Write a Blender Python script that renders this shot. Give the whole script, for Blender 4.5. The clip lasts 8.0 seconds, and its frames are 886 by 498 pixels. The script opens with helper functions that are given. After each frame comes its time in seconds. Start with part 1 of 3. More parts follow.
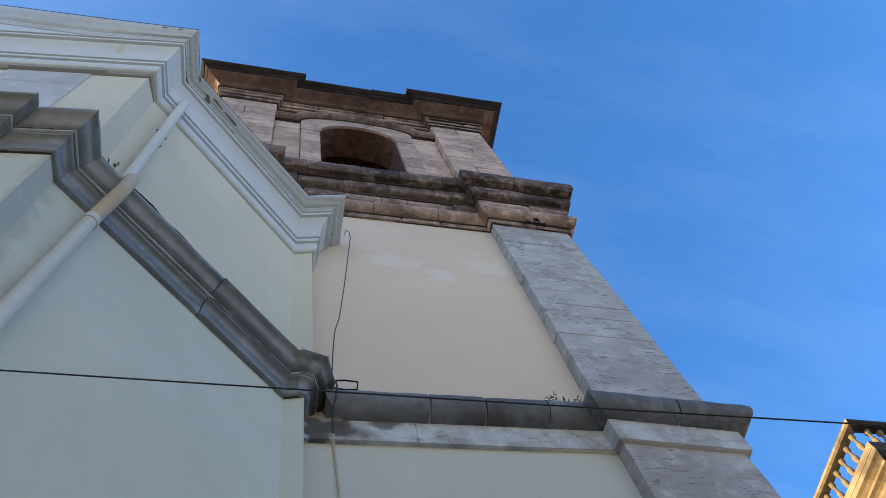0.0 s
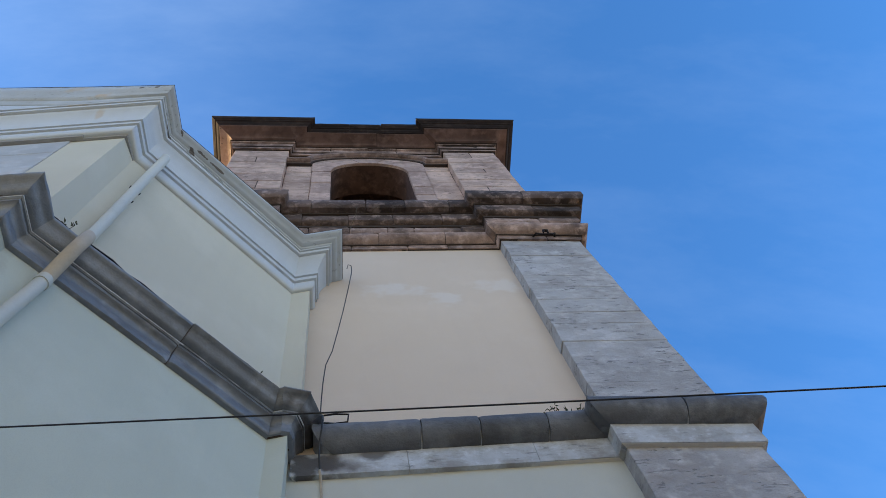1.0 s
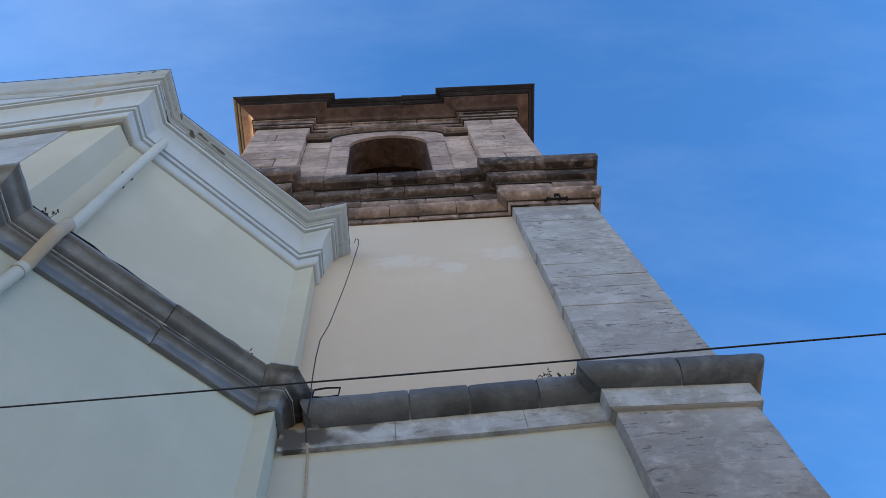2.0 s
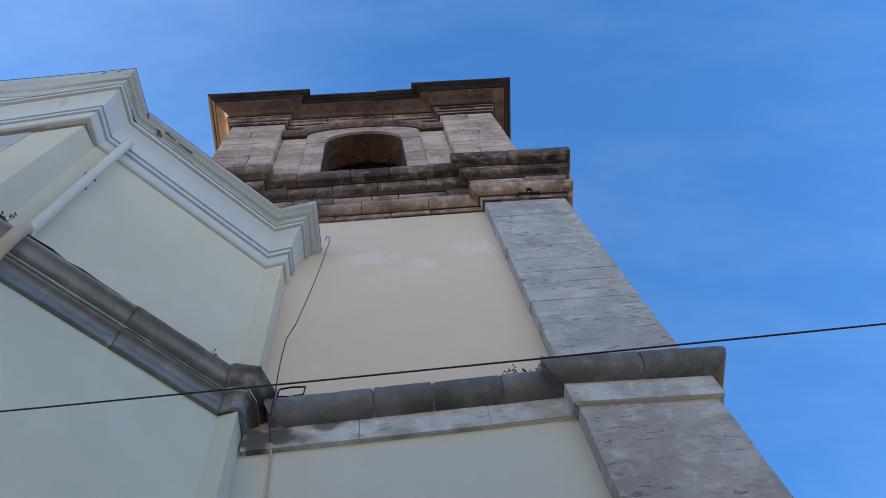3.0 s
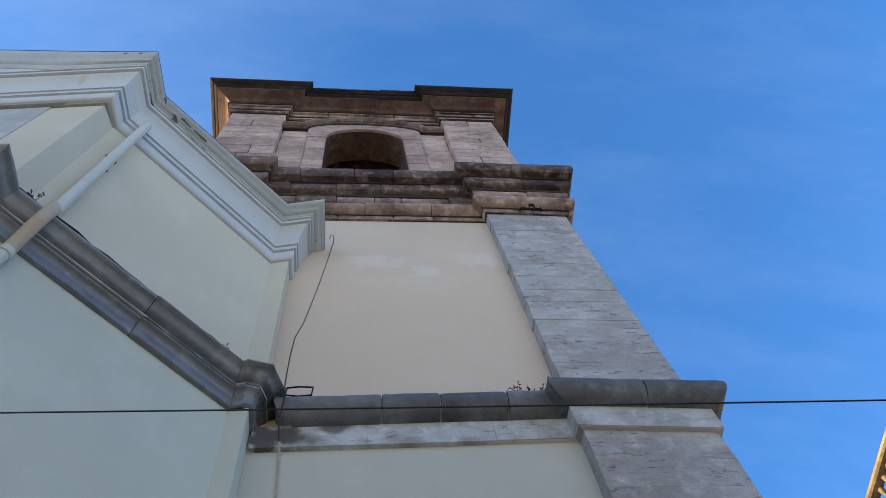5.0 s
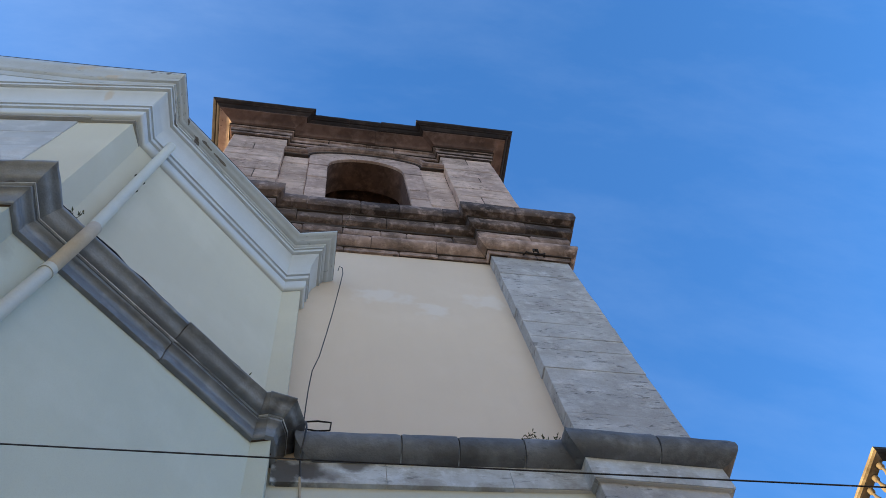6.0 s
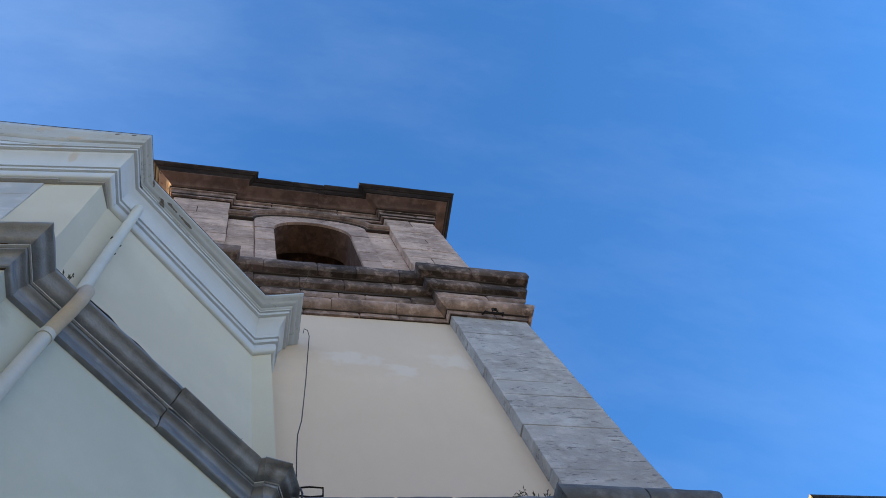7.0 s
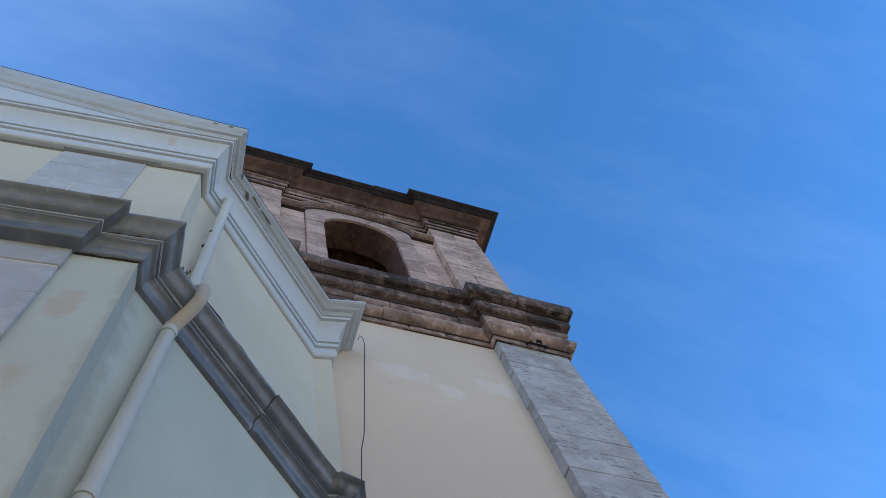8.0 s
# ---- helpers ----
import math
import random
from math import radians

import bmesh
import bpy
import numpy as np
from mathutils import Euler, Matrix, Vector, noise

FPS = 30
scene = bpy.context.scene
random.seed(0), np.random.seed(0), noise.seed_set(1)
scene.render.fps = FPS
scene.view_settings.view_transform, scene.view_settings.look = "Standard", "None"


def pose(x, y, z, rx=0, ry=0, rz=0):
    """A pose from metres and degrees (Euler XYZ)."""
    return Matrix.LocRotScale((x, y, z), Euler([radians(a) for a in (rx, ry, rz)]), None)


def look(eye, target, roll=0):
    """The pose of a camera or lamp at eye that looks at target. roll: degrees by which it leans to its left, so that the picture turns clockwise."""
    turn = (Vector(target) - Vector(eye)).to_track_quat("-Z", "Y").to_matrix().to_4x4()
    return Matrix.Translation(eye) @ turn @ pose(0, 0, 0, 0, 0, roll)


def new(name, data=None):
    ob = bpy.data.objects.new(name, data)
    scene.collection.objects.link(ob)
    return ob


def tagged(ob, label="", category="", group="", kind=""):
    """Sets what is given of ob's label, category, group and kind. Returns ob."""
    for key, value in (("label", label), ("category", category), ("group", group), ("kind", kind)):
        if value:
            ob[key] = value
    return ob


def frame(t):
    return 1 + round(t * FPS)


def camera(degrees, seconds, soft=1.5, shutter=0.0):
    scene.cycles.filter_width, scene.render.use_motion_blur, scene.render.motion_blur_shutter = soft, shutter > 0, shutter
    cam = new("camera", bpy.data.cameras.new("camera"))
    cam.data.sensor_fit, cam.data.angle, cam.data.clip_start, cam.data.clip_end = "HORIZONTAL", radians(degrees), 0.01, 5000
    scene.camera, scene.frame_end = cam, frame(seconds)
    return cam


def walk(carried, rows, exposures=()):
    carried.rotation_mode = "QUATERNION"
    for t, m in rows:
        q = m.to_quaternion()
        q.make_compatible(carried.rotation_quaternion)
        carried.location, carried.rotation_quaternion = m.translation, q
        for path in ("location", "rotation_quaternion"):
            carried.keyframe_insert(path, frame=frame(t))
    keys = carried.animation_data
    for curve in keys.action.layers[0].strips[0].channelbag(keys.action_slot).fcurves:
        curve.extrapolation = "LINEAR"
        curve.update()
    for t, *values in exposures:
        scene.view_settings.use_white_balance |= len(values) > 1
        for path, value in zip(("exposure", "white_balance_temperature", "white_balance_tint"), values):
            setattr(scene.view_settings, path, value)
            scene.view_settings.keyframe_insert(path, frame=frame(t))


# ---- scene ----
cam = camera(55.9, 8.0, soft=0.8)
PATH = [
    (0, (-0.662, 0.515, 1.662), (-0.258, 1.202, 3.497), -21.9),
    (0.2, (-0.492, 0.6, 1.634), (-0.05, 1.283, 3.461), -24.9),
    (0.5, (-0.262, 0.636, 1.674), (0.127, 1.32, 3.513), -25.7),
    (0.8, (-0.069, 0.581, 1.682), (0.217, 1.21, 3.559), -23.7),
    (1, (0.082, 0.594, 1.673), (0.334, 1.226, 3.554), -20.8),
    (1.2, (0.184, 0.634, 1.676), (0.435, 1.261, 3.559), -20.7),
    (2.3, (0.802, 0.601, 1.659), (0.891, 1.317, 3.524), -10.4),
    (2.5, (0.845, 0.619, 1.657), (0.966, 1.329, 3.523), -12.8),
    (3, (0.872, 0.579, 1.652), (1.017, 1.296, 3.513), -14.6),
    (3.5, (0.856, 0.564, 1.653), (1.011, 1.275, 3.516), -15.4),
    (4, (0.851, 0.57, 1.647), (1.001, 1.298, 3.504), -14.4),
    (5.3, (0.299, 0.392, 1.63), (0.545, 1.11, 3.481), -15.2),
    (5.5, (0.209, 0.388, 1.593), (0.468, 1.073, 3.454), -16.2),
    (6, (-0.09, 0.334, 1.653), (0.21, 0.981, 3.522), -18.0),
    (6.2, (-0.274, 0.381, 1.689), (0.077, 0.984, 3.564), -23.0),
    (6.3, (-0.329, 0.396, 1.705), (-0.004, 0.975, 3.592), -21.7),
    (6.5, (-0.448, 0.405, 1.68), (-0.237, 0.988, 3.581), -13.2),
    (6.7, (-0.549, 0.445, 1.638), (-0.319, 0.99, 3.548), -15.5),
    (6.8, (-0.608, 0.449, 1.63), (-0.313, 0.991, 3.532), -19.5),
    (7, (-0.734, 0.444, 1.687), (-0.243, 0.917, 3.567), -38.7),
    (7.2, (-0.91, 0.459, 1.726), (-0.447, 0.957, 3.607), -39.7),
    (7.3, (-0.99, 0.437, 1.722), (-0.517, 0.916, 3.605), -41.9),
    (7.5, (-1.162, 0.368, 1.661), (-0.613, 0.908, 3.506), -41.2),
    (7.7, (-1.38, 0.291, 1.766), (-0.818, 0.835, 3.607), -35.4),
    (8, (-1.586, 0.261, 1.765), (-1.096, 0.74, 3.644), -29.6),
]
EXPOSURES = [(0.0, 1.98, 5920, 5), (4.0, 1.99, 5920, 5), (6.0, 1.96, 5880, 5), (8.0, 1.89, 5800, 5)]
walk(cam, [(t, look(eye, target, roll)) for t, eye, target, roll in PATH], EXPOSURES)
SKY, SUN, CLOUD, HAZE = 0.12, 3.1, (2.4, 2.7, 3.2, 1), (3.3, 3.15, 2.75, 1)
WIRE, WIRE_X0, WIRE_X1 = (1.93, -0.09, 4.03, -0.125, 0.002), -2.9, 25.0
HOUSE_AT = (10.05, 7.42, 13.60)

# ---- world and sun ----
SUN_EL, SUN_AZ = 11.0, 14.0      # low evening sun behind the church, from -x and a little +y
world = bpy.data.worlds.new("world")
scene.world = world
world.use_nodes = True
wn, wl = world.node_tree.nodes, world.node_tree.links
wn.clear()
w_out = wn.new("ShaderNodeOutputWorld")
w_bg = wn.new("ShaderNodeBackground")
w_bg.inputs["Strength"].default_value = SKY
w_sky = wn.new("ShaderNodeTexSky")
w_sky.sky_type = "NISHITA"
w_sky.sun_disc = False
w_sky.sun_elevation = radians(SUN_EL)
w_sky.sun_rotation = radians(-90 + SUN_AZ)
w_sky.air_density, w_sky.dust_density, w_sky.ozone_density = 1.0, 0.1, 5.4
w_co = wn.new("ShaderNodeTexCoord")
w_map = wn.new("ShaderNodeMapping")
w_map.inputs["Scale"].default_value = (1.6, 5.0, 2.0)
w_map.inputs["Rotation"].default_value = (0.3, 0.2, 0.9)
w_noise = wn.new("ShaderNodeTexNoise")
w_noise.inputs["Scale"].default_value = 1.3
w_noise.inputs["Detail"].default_value = 7.0
w_noise.inputs["Roughness"].default_value = 0.62
w_ramp = wn.new("ShaderNodeValToRGB")
w_ramp.color_ramp.elements[0].position, w_ramp.color_ramp.elements[1].position = 0.44, 0.86
w_ramp.color_ramp.elements[0].color, w_ramp.color_ramp.elements[1].color = (0, 0, 0, 1), (0.085, 0.085, 0.085, 1)
w_mix = wn.new("ShaderNodeMixRGB")
w_mix.inputs["Color2"].default_value = CLOUD
wl.new(w_co.outputs["Generated"], w_map.inputs["Vector"])
wl.new(w_map.outputs["Vector"], w_noise.inputs["Vector"])
wl.new(w_noise.outputs["Fac"], w_ramp.inputs["Fac"])
wl.new(w_ramp.outputs["Color"], w_mix.inputs["Fac"])
wl.new(w_sky.outputs["Color"], w_mix.inputs["Color1"])
w_sep = wn.new("ShaderNodeSeparateXYZ")
w_low = wn.new("ShaderNodeMapRange")
w_low.interpolation_type = "SMOOTHSTEP"
w_low.inputs["From Min"].default_value, w_low.inputs["From Max"].default_value = 0.62, 0.0
w_haze = wn.new("ShaderNodeMixRGB")
w_haze.inputs["Color2"].default_value = HAZE
wl.new(w_co.outputs["Generated"], w_sep.inputs["Vector"])
wl.new(w_sep.outputs["Z"], w_low.inputs["Value"])
wl.new(w_low.outputs["Result"], w_haze.inputs["Fac"])
# a thin wisp of cloud over the roof of the wing
w_dot = wn.new("ShaderNodeVectorMath")
w_dot.operation = "DOT_PRODUCT"
w_dot.inputs[1].default_value = (-0.38, 0.05, 0.92)
w_near = wn.new("ShaderNodeMapRange")
w_near.interpolation_type = "SMOOTHSTEP"
w_near.inputs["From Min"].default_value, w_near.inputs["From Max"].default_value = 0.90, 1.0
w_near.inputs["To Max"].default_value = 0.17
w_fac = wn.new("ShaderNodeMath")
w_fac.operation = "MULTIPLY"
w_wisp = wn.new("ShaderNodeMixRGB")
w_wisp.inputs["Color2"].default_value = CLOUD
wl.new(w_co.outputs["Generated"], w_dot.inputs[0])
wl.new(w_dot.outputs["Value"], w_near.inputs["Value"])
wl.new(w_near.outputs["Result"], w_fac.inputs[0])
wl.new(w_noise.outputs["Fac"], w_fac.inputs[1])
wl.new(w_fac.outputs[0], w_wisp.inputs["Fac"])
wl.new(w_mix.outputs["Color"], w_wisp.inputs["Color1"])
wl.new(w_wisp.outputs["Color"], w_haze.inputs["Color1"])
wl.new(w_haze.outputs["Color"], w_bg.inputs["Color"])
wl.new(w_bg.outputs["Background"], w_out.inputs["Surface"])

sun_data = bpy.data.lights.new("sun", "SUN")
sun_data.energy, sun_data.angle, sun_data.color = SUN, radians(0.5), (1.0, 0.69, 0.31)
sun = new("sun", sun_data)
to_sun = Vector((-math.cos(radians(SUN_AZ)) * math.cos(radians(SUN_EL)), math.sin(radians(SUN_AZ)) * math.cos(radians(SUN_EL)), math.sin(radians(SUN_EL))))
sun.matrix_world = look(to_sun * 80, (0, 0, 0))


# ---- materials ----
def material(name, colour, dark, light, scale=3.0, streak=0.3, bump=0.15, rough=0.85, piece=0.0, blotch=0.45, grain=60.0, spec=0.3, crust=0.0, crust_colour=(0.05, 0.045, 0.04), pits=0.0, crust_scale=1.7, bed=1.0):
    """Mineral surface: cloudy large patches, runs of dirt, fine grain, black crust, small pits."""
    m = bpy.data.materials.new(name)
    m.use_nodes = True
    n, l = m.node_tree.nodes, m.node_tree.links
    b = n["Principled BSDF"]
    b.inputs["Roughness"].default_value = rough
    b.inputs["Specular IOR Level"].default_value = spec
    co = n.new("ShaderNodeTexCoord").outputs["Object"]

    def noise_node(sc, detail, stretch=None, roughness=0.6):
        t = n.new("ShaderNodeTexNoise")
        t.inputs["Scale"].default_value, t.inputs["Detail"].default_value, t.inputs["Roughness"].default_value = sc, detail, roughness
        if stretch:
            mp = n.new("ShaderNodeMapping")
            mp.inputs["Scale"].default_value = stretch
            l.new(co, mp.inputs["Vector"])
            l.new(mp.outputs["Vector"], t.inputs["Vector"])
        else:
            l.new(co, t.inputs["Vector"])
        return t.outputs["Fac"]

    def ramp(fac, lo, hi):
        r = n.new("ShaderNodeMapRange")
        r.inputs["From Min"].default_value, r.inputs["From Max"].default_value = lo, hi
        l.new(fac, r.inputs["Value"])
        return r.outputs["Result"]

    def mul(a, k):
        q = n.new("ShaderNodeMath")
        q.operation = "MULTIPLY"
        l.new(a, q.inputs[0])
        if isinstance(k, float):
            q.inputs[1].default_value = k
        else:
            l.new(k, q.inputs[1])
        return q.outputs[0]

    def mix(fac, a, c):
        q = n.new("ShaderNodeMixRGB")
        l.new(fac, q.inputs["Fac"])
        for s, v in ((q.inputs["Color1"], a), (q.inputs["Color2"], c)):
            if isinstance(v, tuple):
                s.default_value = (*v, 1)
            else:
                l.new(v, s)
        return q.outputs["Color"]

    flat = (1.0, 1.0, bed) if bed != 1.0 else None
    big = noise_node(scale * 0.35, 5, flat)
    mid = noise_node(scale * 1.7, 6, flat)
    fine = noise_node(grain, 4)
    c = mix(mul(ramp(big, 0.4, 0.68), blotch), colour, dark)
    c = mix(mul(ramp(mid, 0.5, 0.75), blotch), c, light)
    if streak:
        run = noise_node(1.0, 5, (6.0, 6.0, 0.5))
        c = mix(mul(ramp(run, 0.5, 0.8), streak), c, dark)
    if crust:
        cr = mul(ramp(noise_node(crust_scale, 8, (1.0, 1.0, 1.6), 0.68), 0.49, 0.64), crust)
        c = mix(cr, c, crust_colour)
    pt = None
    if pits:
        where = ramp(noise_node(1.9, 3, (1.0, 1.0, 1.5)), 0.40, 0.56)
        pt = mul(mul(ramp(noise_node(17.0, 4, (0.5, 0.8, 2.0), 0.6), 0.605, 0.64), where), pits)
        c = mix(pt, c, tuple(0.28 * v for v in dark))
    c = mix(mul(ramp(fine, 0.45, 0.8), 0.22), c, tuple(0.6 * v for v in colour))
    if piece:
        rnd = n.new("ShaderNodeObjectInfo").outputs["Random"]
        hsv = n.new("ShaderNodeHueSaturation")
        l.new(c, hsv.inputs["Color"])
        r = n.new("ShaderNodeMapRange")
        r.inputs["To Min"].default_value, r.inputs["To Max"].default_value = 1 - piece, 1 + piece
        l.new(rnd, r.inputs["Value"])
        l.new(r.outputs["Result"], hsv.inputs["Value"])
        c = hsv.outputs["Color"]
    l.new(c, b.inputs["Base Color"])
    bp = n.new("ShaderNodeBump")
    bp.inputs["Strength"].default_value, bp.inputs["Distance"].default_value = bump, 0.03
    add = n.new("ShaderNodeMath")
    add.operation = "ADD"
    l.new(mid, add.inputs[0])
    l.new(mul(fine, 0.3), add.inputs[1])
    height = add.outputs[0]
    if pt is not None:
        sub = n.new("ShaderNodeMath")
        sub.operation = "SUBTRACT"
        l.new(height, sub.inputs[0])
        l.new(pt, sub.inputs[1])
        height = sub.outputs[0]
    l.new(height, bp.inputs["Height"])
    l.new(bp.outputs["Normal"], b.inputs["Normal"])
    return m


def plain(name, colour, rough=0.6, metal=0.0):
    m = bpy.data.materials.new(name)
    m.use_nodes = True
    n, l = m.node_tree.nodes, m.node_tree.links
    b = n["Principled BSDF"]
    b.inputs["Roughness"].default_value, b.inputs["Metallic"].default_value = rough, metal
    co = n.new("ShaderNodeTexCoord")
    t = n.new("ShaderNodeTexNoise")
    t.inputs["Scale"].default_value = 30
    q = n.new("ShaderNodeMixRGB")
    q.inputs["Color1"].default_value = (*colour, 1)
    q.inputs["Color2"].default_value = (*[v * 0.55 for v in colour], 1)
    l.new(co.outputs["Object"], t.inputs["Vector"])
    l.new(t.outputs["Fac"], q.inputs["Fac"])
    l.new(q.outputs["Color"], b.inputs["Base Color"])
    return m


def patched(m, spots, colour=(0.72, 0.72, 0.72), strength=0.32, soft=0.6, grain=6.0):
    """Ragged patches: filler, stain, flaked paint, painted shade: (x, z, half width, half height)."""
    n, l = m.node_tree.nodes, m.node_tree.links
    b = n["Principled BSDF"]
    old = b.inputs["Base Color"].links[0].from_socket
    co = n.new("ShaderNodeTexCoord").outputs["Object"]
    t = n.new("ShaderNodeTexNoise")
    t.inputs["Scale"].default_value, t.inputs["Detail"].default_value = grain, 6
    l.new(co, t.inputs["Vector"])
    for x, z, a, h in spots:
        mp = n.new("ShaderNodeMapping")
        mp.inputs["Location"].default_value = (-x / a, 0, -z / h)
        mp.inputs["Scale"].default_value = (1 / a, 0, 1 / h)
        l.new(co, mp.inputs["Vector"])
        ln = n.new("ShaderNodeVectorMath")
        ln.operation = "LENGTH"
        l.new(mp.outputs["Vector"], ln.inputs[0])
        ad = n.new("ShaderNodeMath")
        ad.operation = "MULTIPLY_ADD"
        ad.inputs[1].default_value = 2.2
        l.new(t.outputs["Fac"], ad.inputs[0])
        l.new(ln.outputs["Value"], ad.inputs[2])
        r = n.new("ShaderNodeMapRange")
        r.inputs["From Min"].default_value, r.inputs["From Max"].default_value = 1.8 + soft / 2, 1.8 - soft / 2
        r.inputs["To Min"].default_value, r.inputs["To Max"].default_value = 0.0, strength
        l.new(ad.outputs[0], r.inputs["Value"])
        q = n.new("ShaderNodeMixRGB")
        q.inputs["Color2"].default_value = (*colour, 1)
        l.new(r.outputs["Result"], q.inputs["Fac"])
        l.new(old, q.inputs["Color1"])
        old = q.outputs["Color"]
    l.new(old, b.inputs["Base Color"])
    return m


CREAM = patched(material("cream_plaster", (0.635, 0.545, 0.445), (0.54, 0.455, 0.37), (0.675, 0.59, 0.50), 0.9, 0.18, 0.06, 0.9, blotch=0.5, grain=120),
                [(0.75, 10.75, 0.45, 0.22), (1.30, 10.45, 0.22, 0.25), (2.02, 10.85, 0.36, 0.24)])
LOWER_CREAM = material("lower_tower_plaster", (0.545, 0.565, 0.515), (0.455, 0.475, 0.435), (0.59, 0.61, 0.56), 0.9, 0.2, 0.06, 0.9, blotch=0.55, grain=120)
WING_CREAM = material("wing_plaster", (0.546, 0.605, 0.551), (0.444, 0.498, 0.465), (0.599, 0.658, 0.615), 0.8, 0.25, 0.06, 0.9, blotch=0.65, grain=120)
WING_UPPER = material("upper_wing_plaster", (0.582, 0.577, 0.489), (0.479, 0.474, 0.402), (0.628, 0.623, 0.546), 0.8, 0.22, 0.06, 0.9, blotch=0.6, grain=120)
WHITE = material("white_painted_stucco", (0.546, 0.598, 0.646), (0.399, 0.432, 0.456), (0.598, 0.651, 0.694), 1.8, 0.25, 0.05, 0.75, blotch=0.35, grain=90)
WORN_WHITE = material("flaking_white_paint", (0.475, 0.537, 0.603), (0.370, 0.404, 0.427), (0.551, 0.608, 0.665), 2.2, 0.35, 0.12, 0.8, blotch=0.5, grain=90, crust=0.15, crust_colour=(0.36, 0.35, 0.33), pits=0.35)
GREY = material("grey_limestone", (0.425, 0.43, 0.445), (0.275, 0.268, 0.265), (0.57, 0.575, 0.59), 3.3, 0.12, 0.7, 0.88, piece=0.06, blotch=0.9, crust=0.35, crust_colour=(0.28, 0.26, 0.245), pits=0.6, crust_scale=2.6, bed=1.25)
PALE = material("pale_dressed_stone", (0.43, 0.465, 0.50), (0.32, 0.34, 0.365), (0.56, 0.59, 0.62), 2.6, 0.0, 0.35, 0.88, piece=0.16, blotch=0.8, crust=0.3, crust_colour=(0.36, 0.33, 0.30), crust_scale=2.4)
STRING = material("string_course_stone", (0.192, 0.220, 0.262), (0.097, 0.110, 0.130), (0.331, 0.364, 0.413), 3.2, 0.0, 0.3, 0.40, piece=0.14, blotch=0.7, crust=0.45, crust_colour=(0.05, 0.053, 0.062), spec=0.6, crust_scale=1.1)
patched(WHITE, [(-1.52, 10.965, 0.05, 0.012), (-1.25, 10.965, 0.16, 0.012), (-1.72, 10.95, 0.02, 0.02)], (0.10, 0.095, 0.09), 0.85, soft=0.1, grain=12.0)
STRIP = material("worn_painted_band", (0.534, 0.585, 0.649), (0.333, 0.350, 0.376), (0.647, 0.700, 0.772), 7.0, 0.4, 0.25, 0.85, blotch=0.9, crust=0.65, crust_colour=(0.25, 0.24, 0.23), pits=0.5, crust_scale=3.6)
SOFFIT_GREY = material("soffit_shade_grey", (0.30, 0.31, 0.315), (0.20, 0.205, 0.21), (0.38, 0.385, 0.39), 4.0, 0.2, 0.3, blotch=0.7)
TORUS = material("sooty_round_stone", (0.165, 0.180, 0.205), (0.078, 0.083, 0.092), (0.27, 0.29, 0.32), 3.4, 0.0, 0.5, 0.7, piece=0.22, blotch=0.7, crust=0.55, crust_colour=(0.05, 0.047, 0.047), pits=0.35, crust_scale=1.3)
patched(STRIP, [(-0.12, 7.08, 0.26, 0.2)], (0.05, 0.048, 0.046), 0.85, soft=0.3)
BROWN = material("stained_cornice_stone", (0.158, 0.117, 0.101), (0.036, 0.027, 0.023), (0.473, 0.365, 0.325), 4.2, 0.5, 1.0, 0.9, piece=0.32, blotch=0.95, crust=0.9, crust_colour=(0.0321, 0.0236, 0.021), crust_scale=1.3)
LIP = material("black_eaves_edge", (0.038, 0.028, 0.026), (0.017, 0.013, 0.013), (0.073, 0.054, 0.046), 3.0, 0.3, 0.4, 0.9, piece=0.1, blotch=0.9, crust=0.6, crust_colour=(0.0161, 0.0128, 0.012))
ROUND = material("pale_stained_round", (0.359, 0.263, 0.222), (0.090, 0.063, 0.052), (0.581, 0.444, 0.389), 4.0, 0.5, 0.9, 0.9, piece=0.22, blotch=0.95, crust=0.85, crust_colour=(0.0642, 0.0473, 0.04))
CROWN = material("dark_eaves_stone", (0.192, 0.124, 0.102), (0.051, 0.034, 0.029), (0.301, 0.202, 0.168), 2.6, 0.6, 0.4, 0.9, piece=0.12, blotch=0.85)
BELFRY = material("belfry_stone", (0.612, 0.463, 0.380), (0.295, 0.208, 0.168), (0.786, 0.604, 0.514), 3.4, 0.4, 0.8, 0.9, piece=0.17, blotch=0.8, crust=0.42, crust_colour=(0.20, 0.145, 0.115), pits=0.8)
SURROUND = material("smooth_surround_stone", (0.557, 0.416, 0.349), (0.253, 0.176, 0.144), (0.723, 0.551, 0.474), 3.8, 0.5, 0.7, 0.9, piece=0.12, blotch=0.85, crust=0.35, crust_colour=(0.139, 0.0985, 0.08), pits=0.4)
MORTAR = material("lime_mortar", (0.058, 0.044, 0.036), (0.026, 0.019, 0.016), (0.090, 0.068, 0.057), 3.0, 0.2, 0.3)
PALE_MORTAR = material("pale_mortar", (0.62, 0.60, 0.57), (0.40, 0.38, 0.36), (0.7, 0.69, 0.67), 5.0, 0.2, 0.3)
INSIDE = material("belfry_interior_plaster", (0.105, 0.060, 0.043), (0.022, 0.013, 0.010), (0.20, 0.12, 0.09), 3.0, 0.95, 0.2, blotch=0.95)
HOUSE = material("ochre_house_plaster", (0.468, 0.343, 0.189), (0.289, 0.211, 0.119), (0.527, 0.406, 0.252), 1.5, 0.4, 0.2, blotch=0.7, crust=0.3, crust_colour=(0.2, 0.17, 0.12))
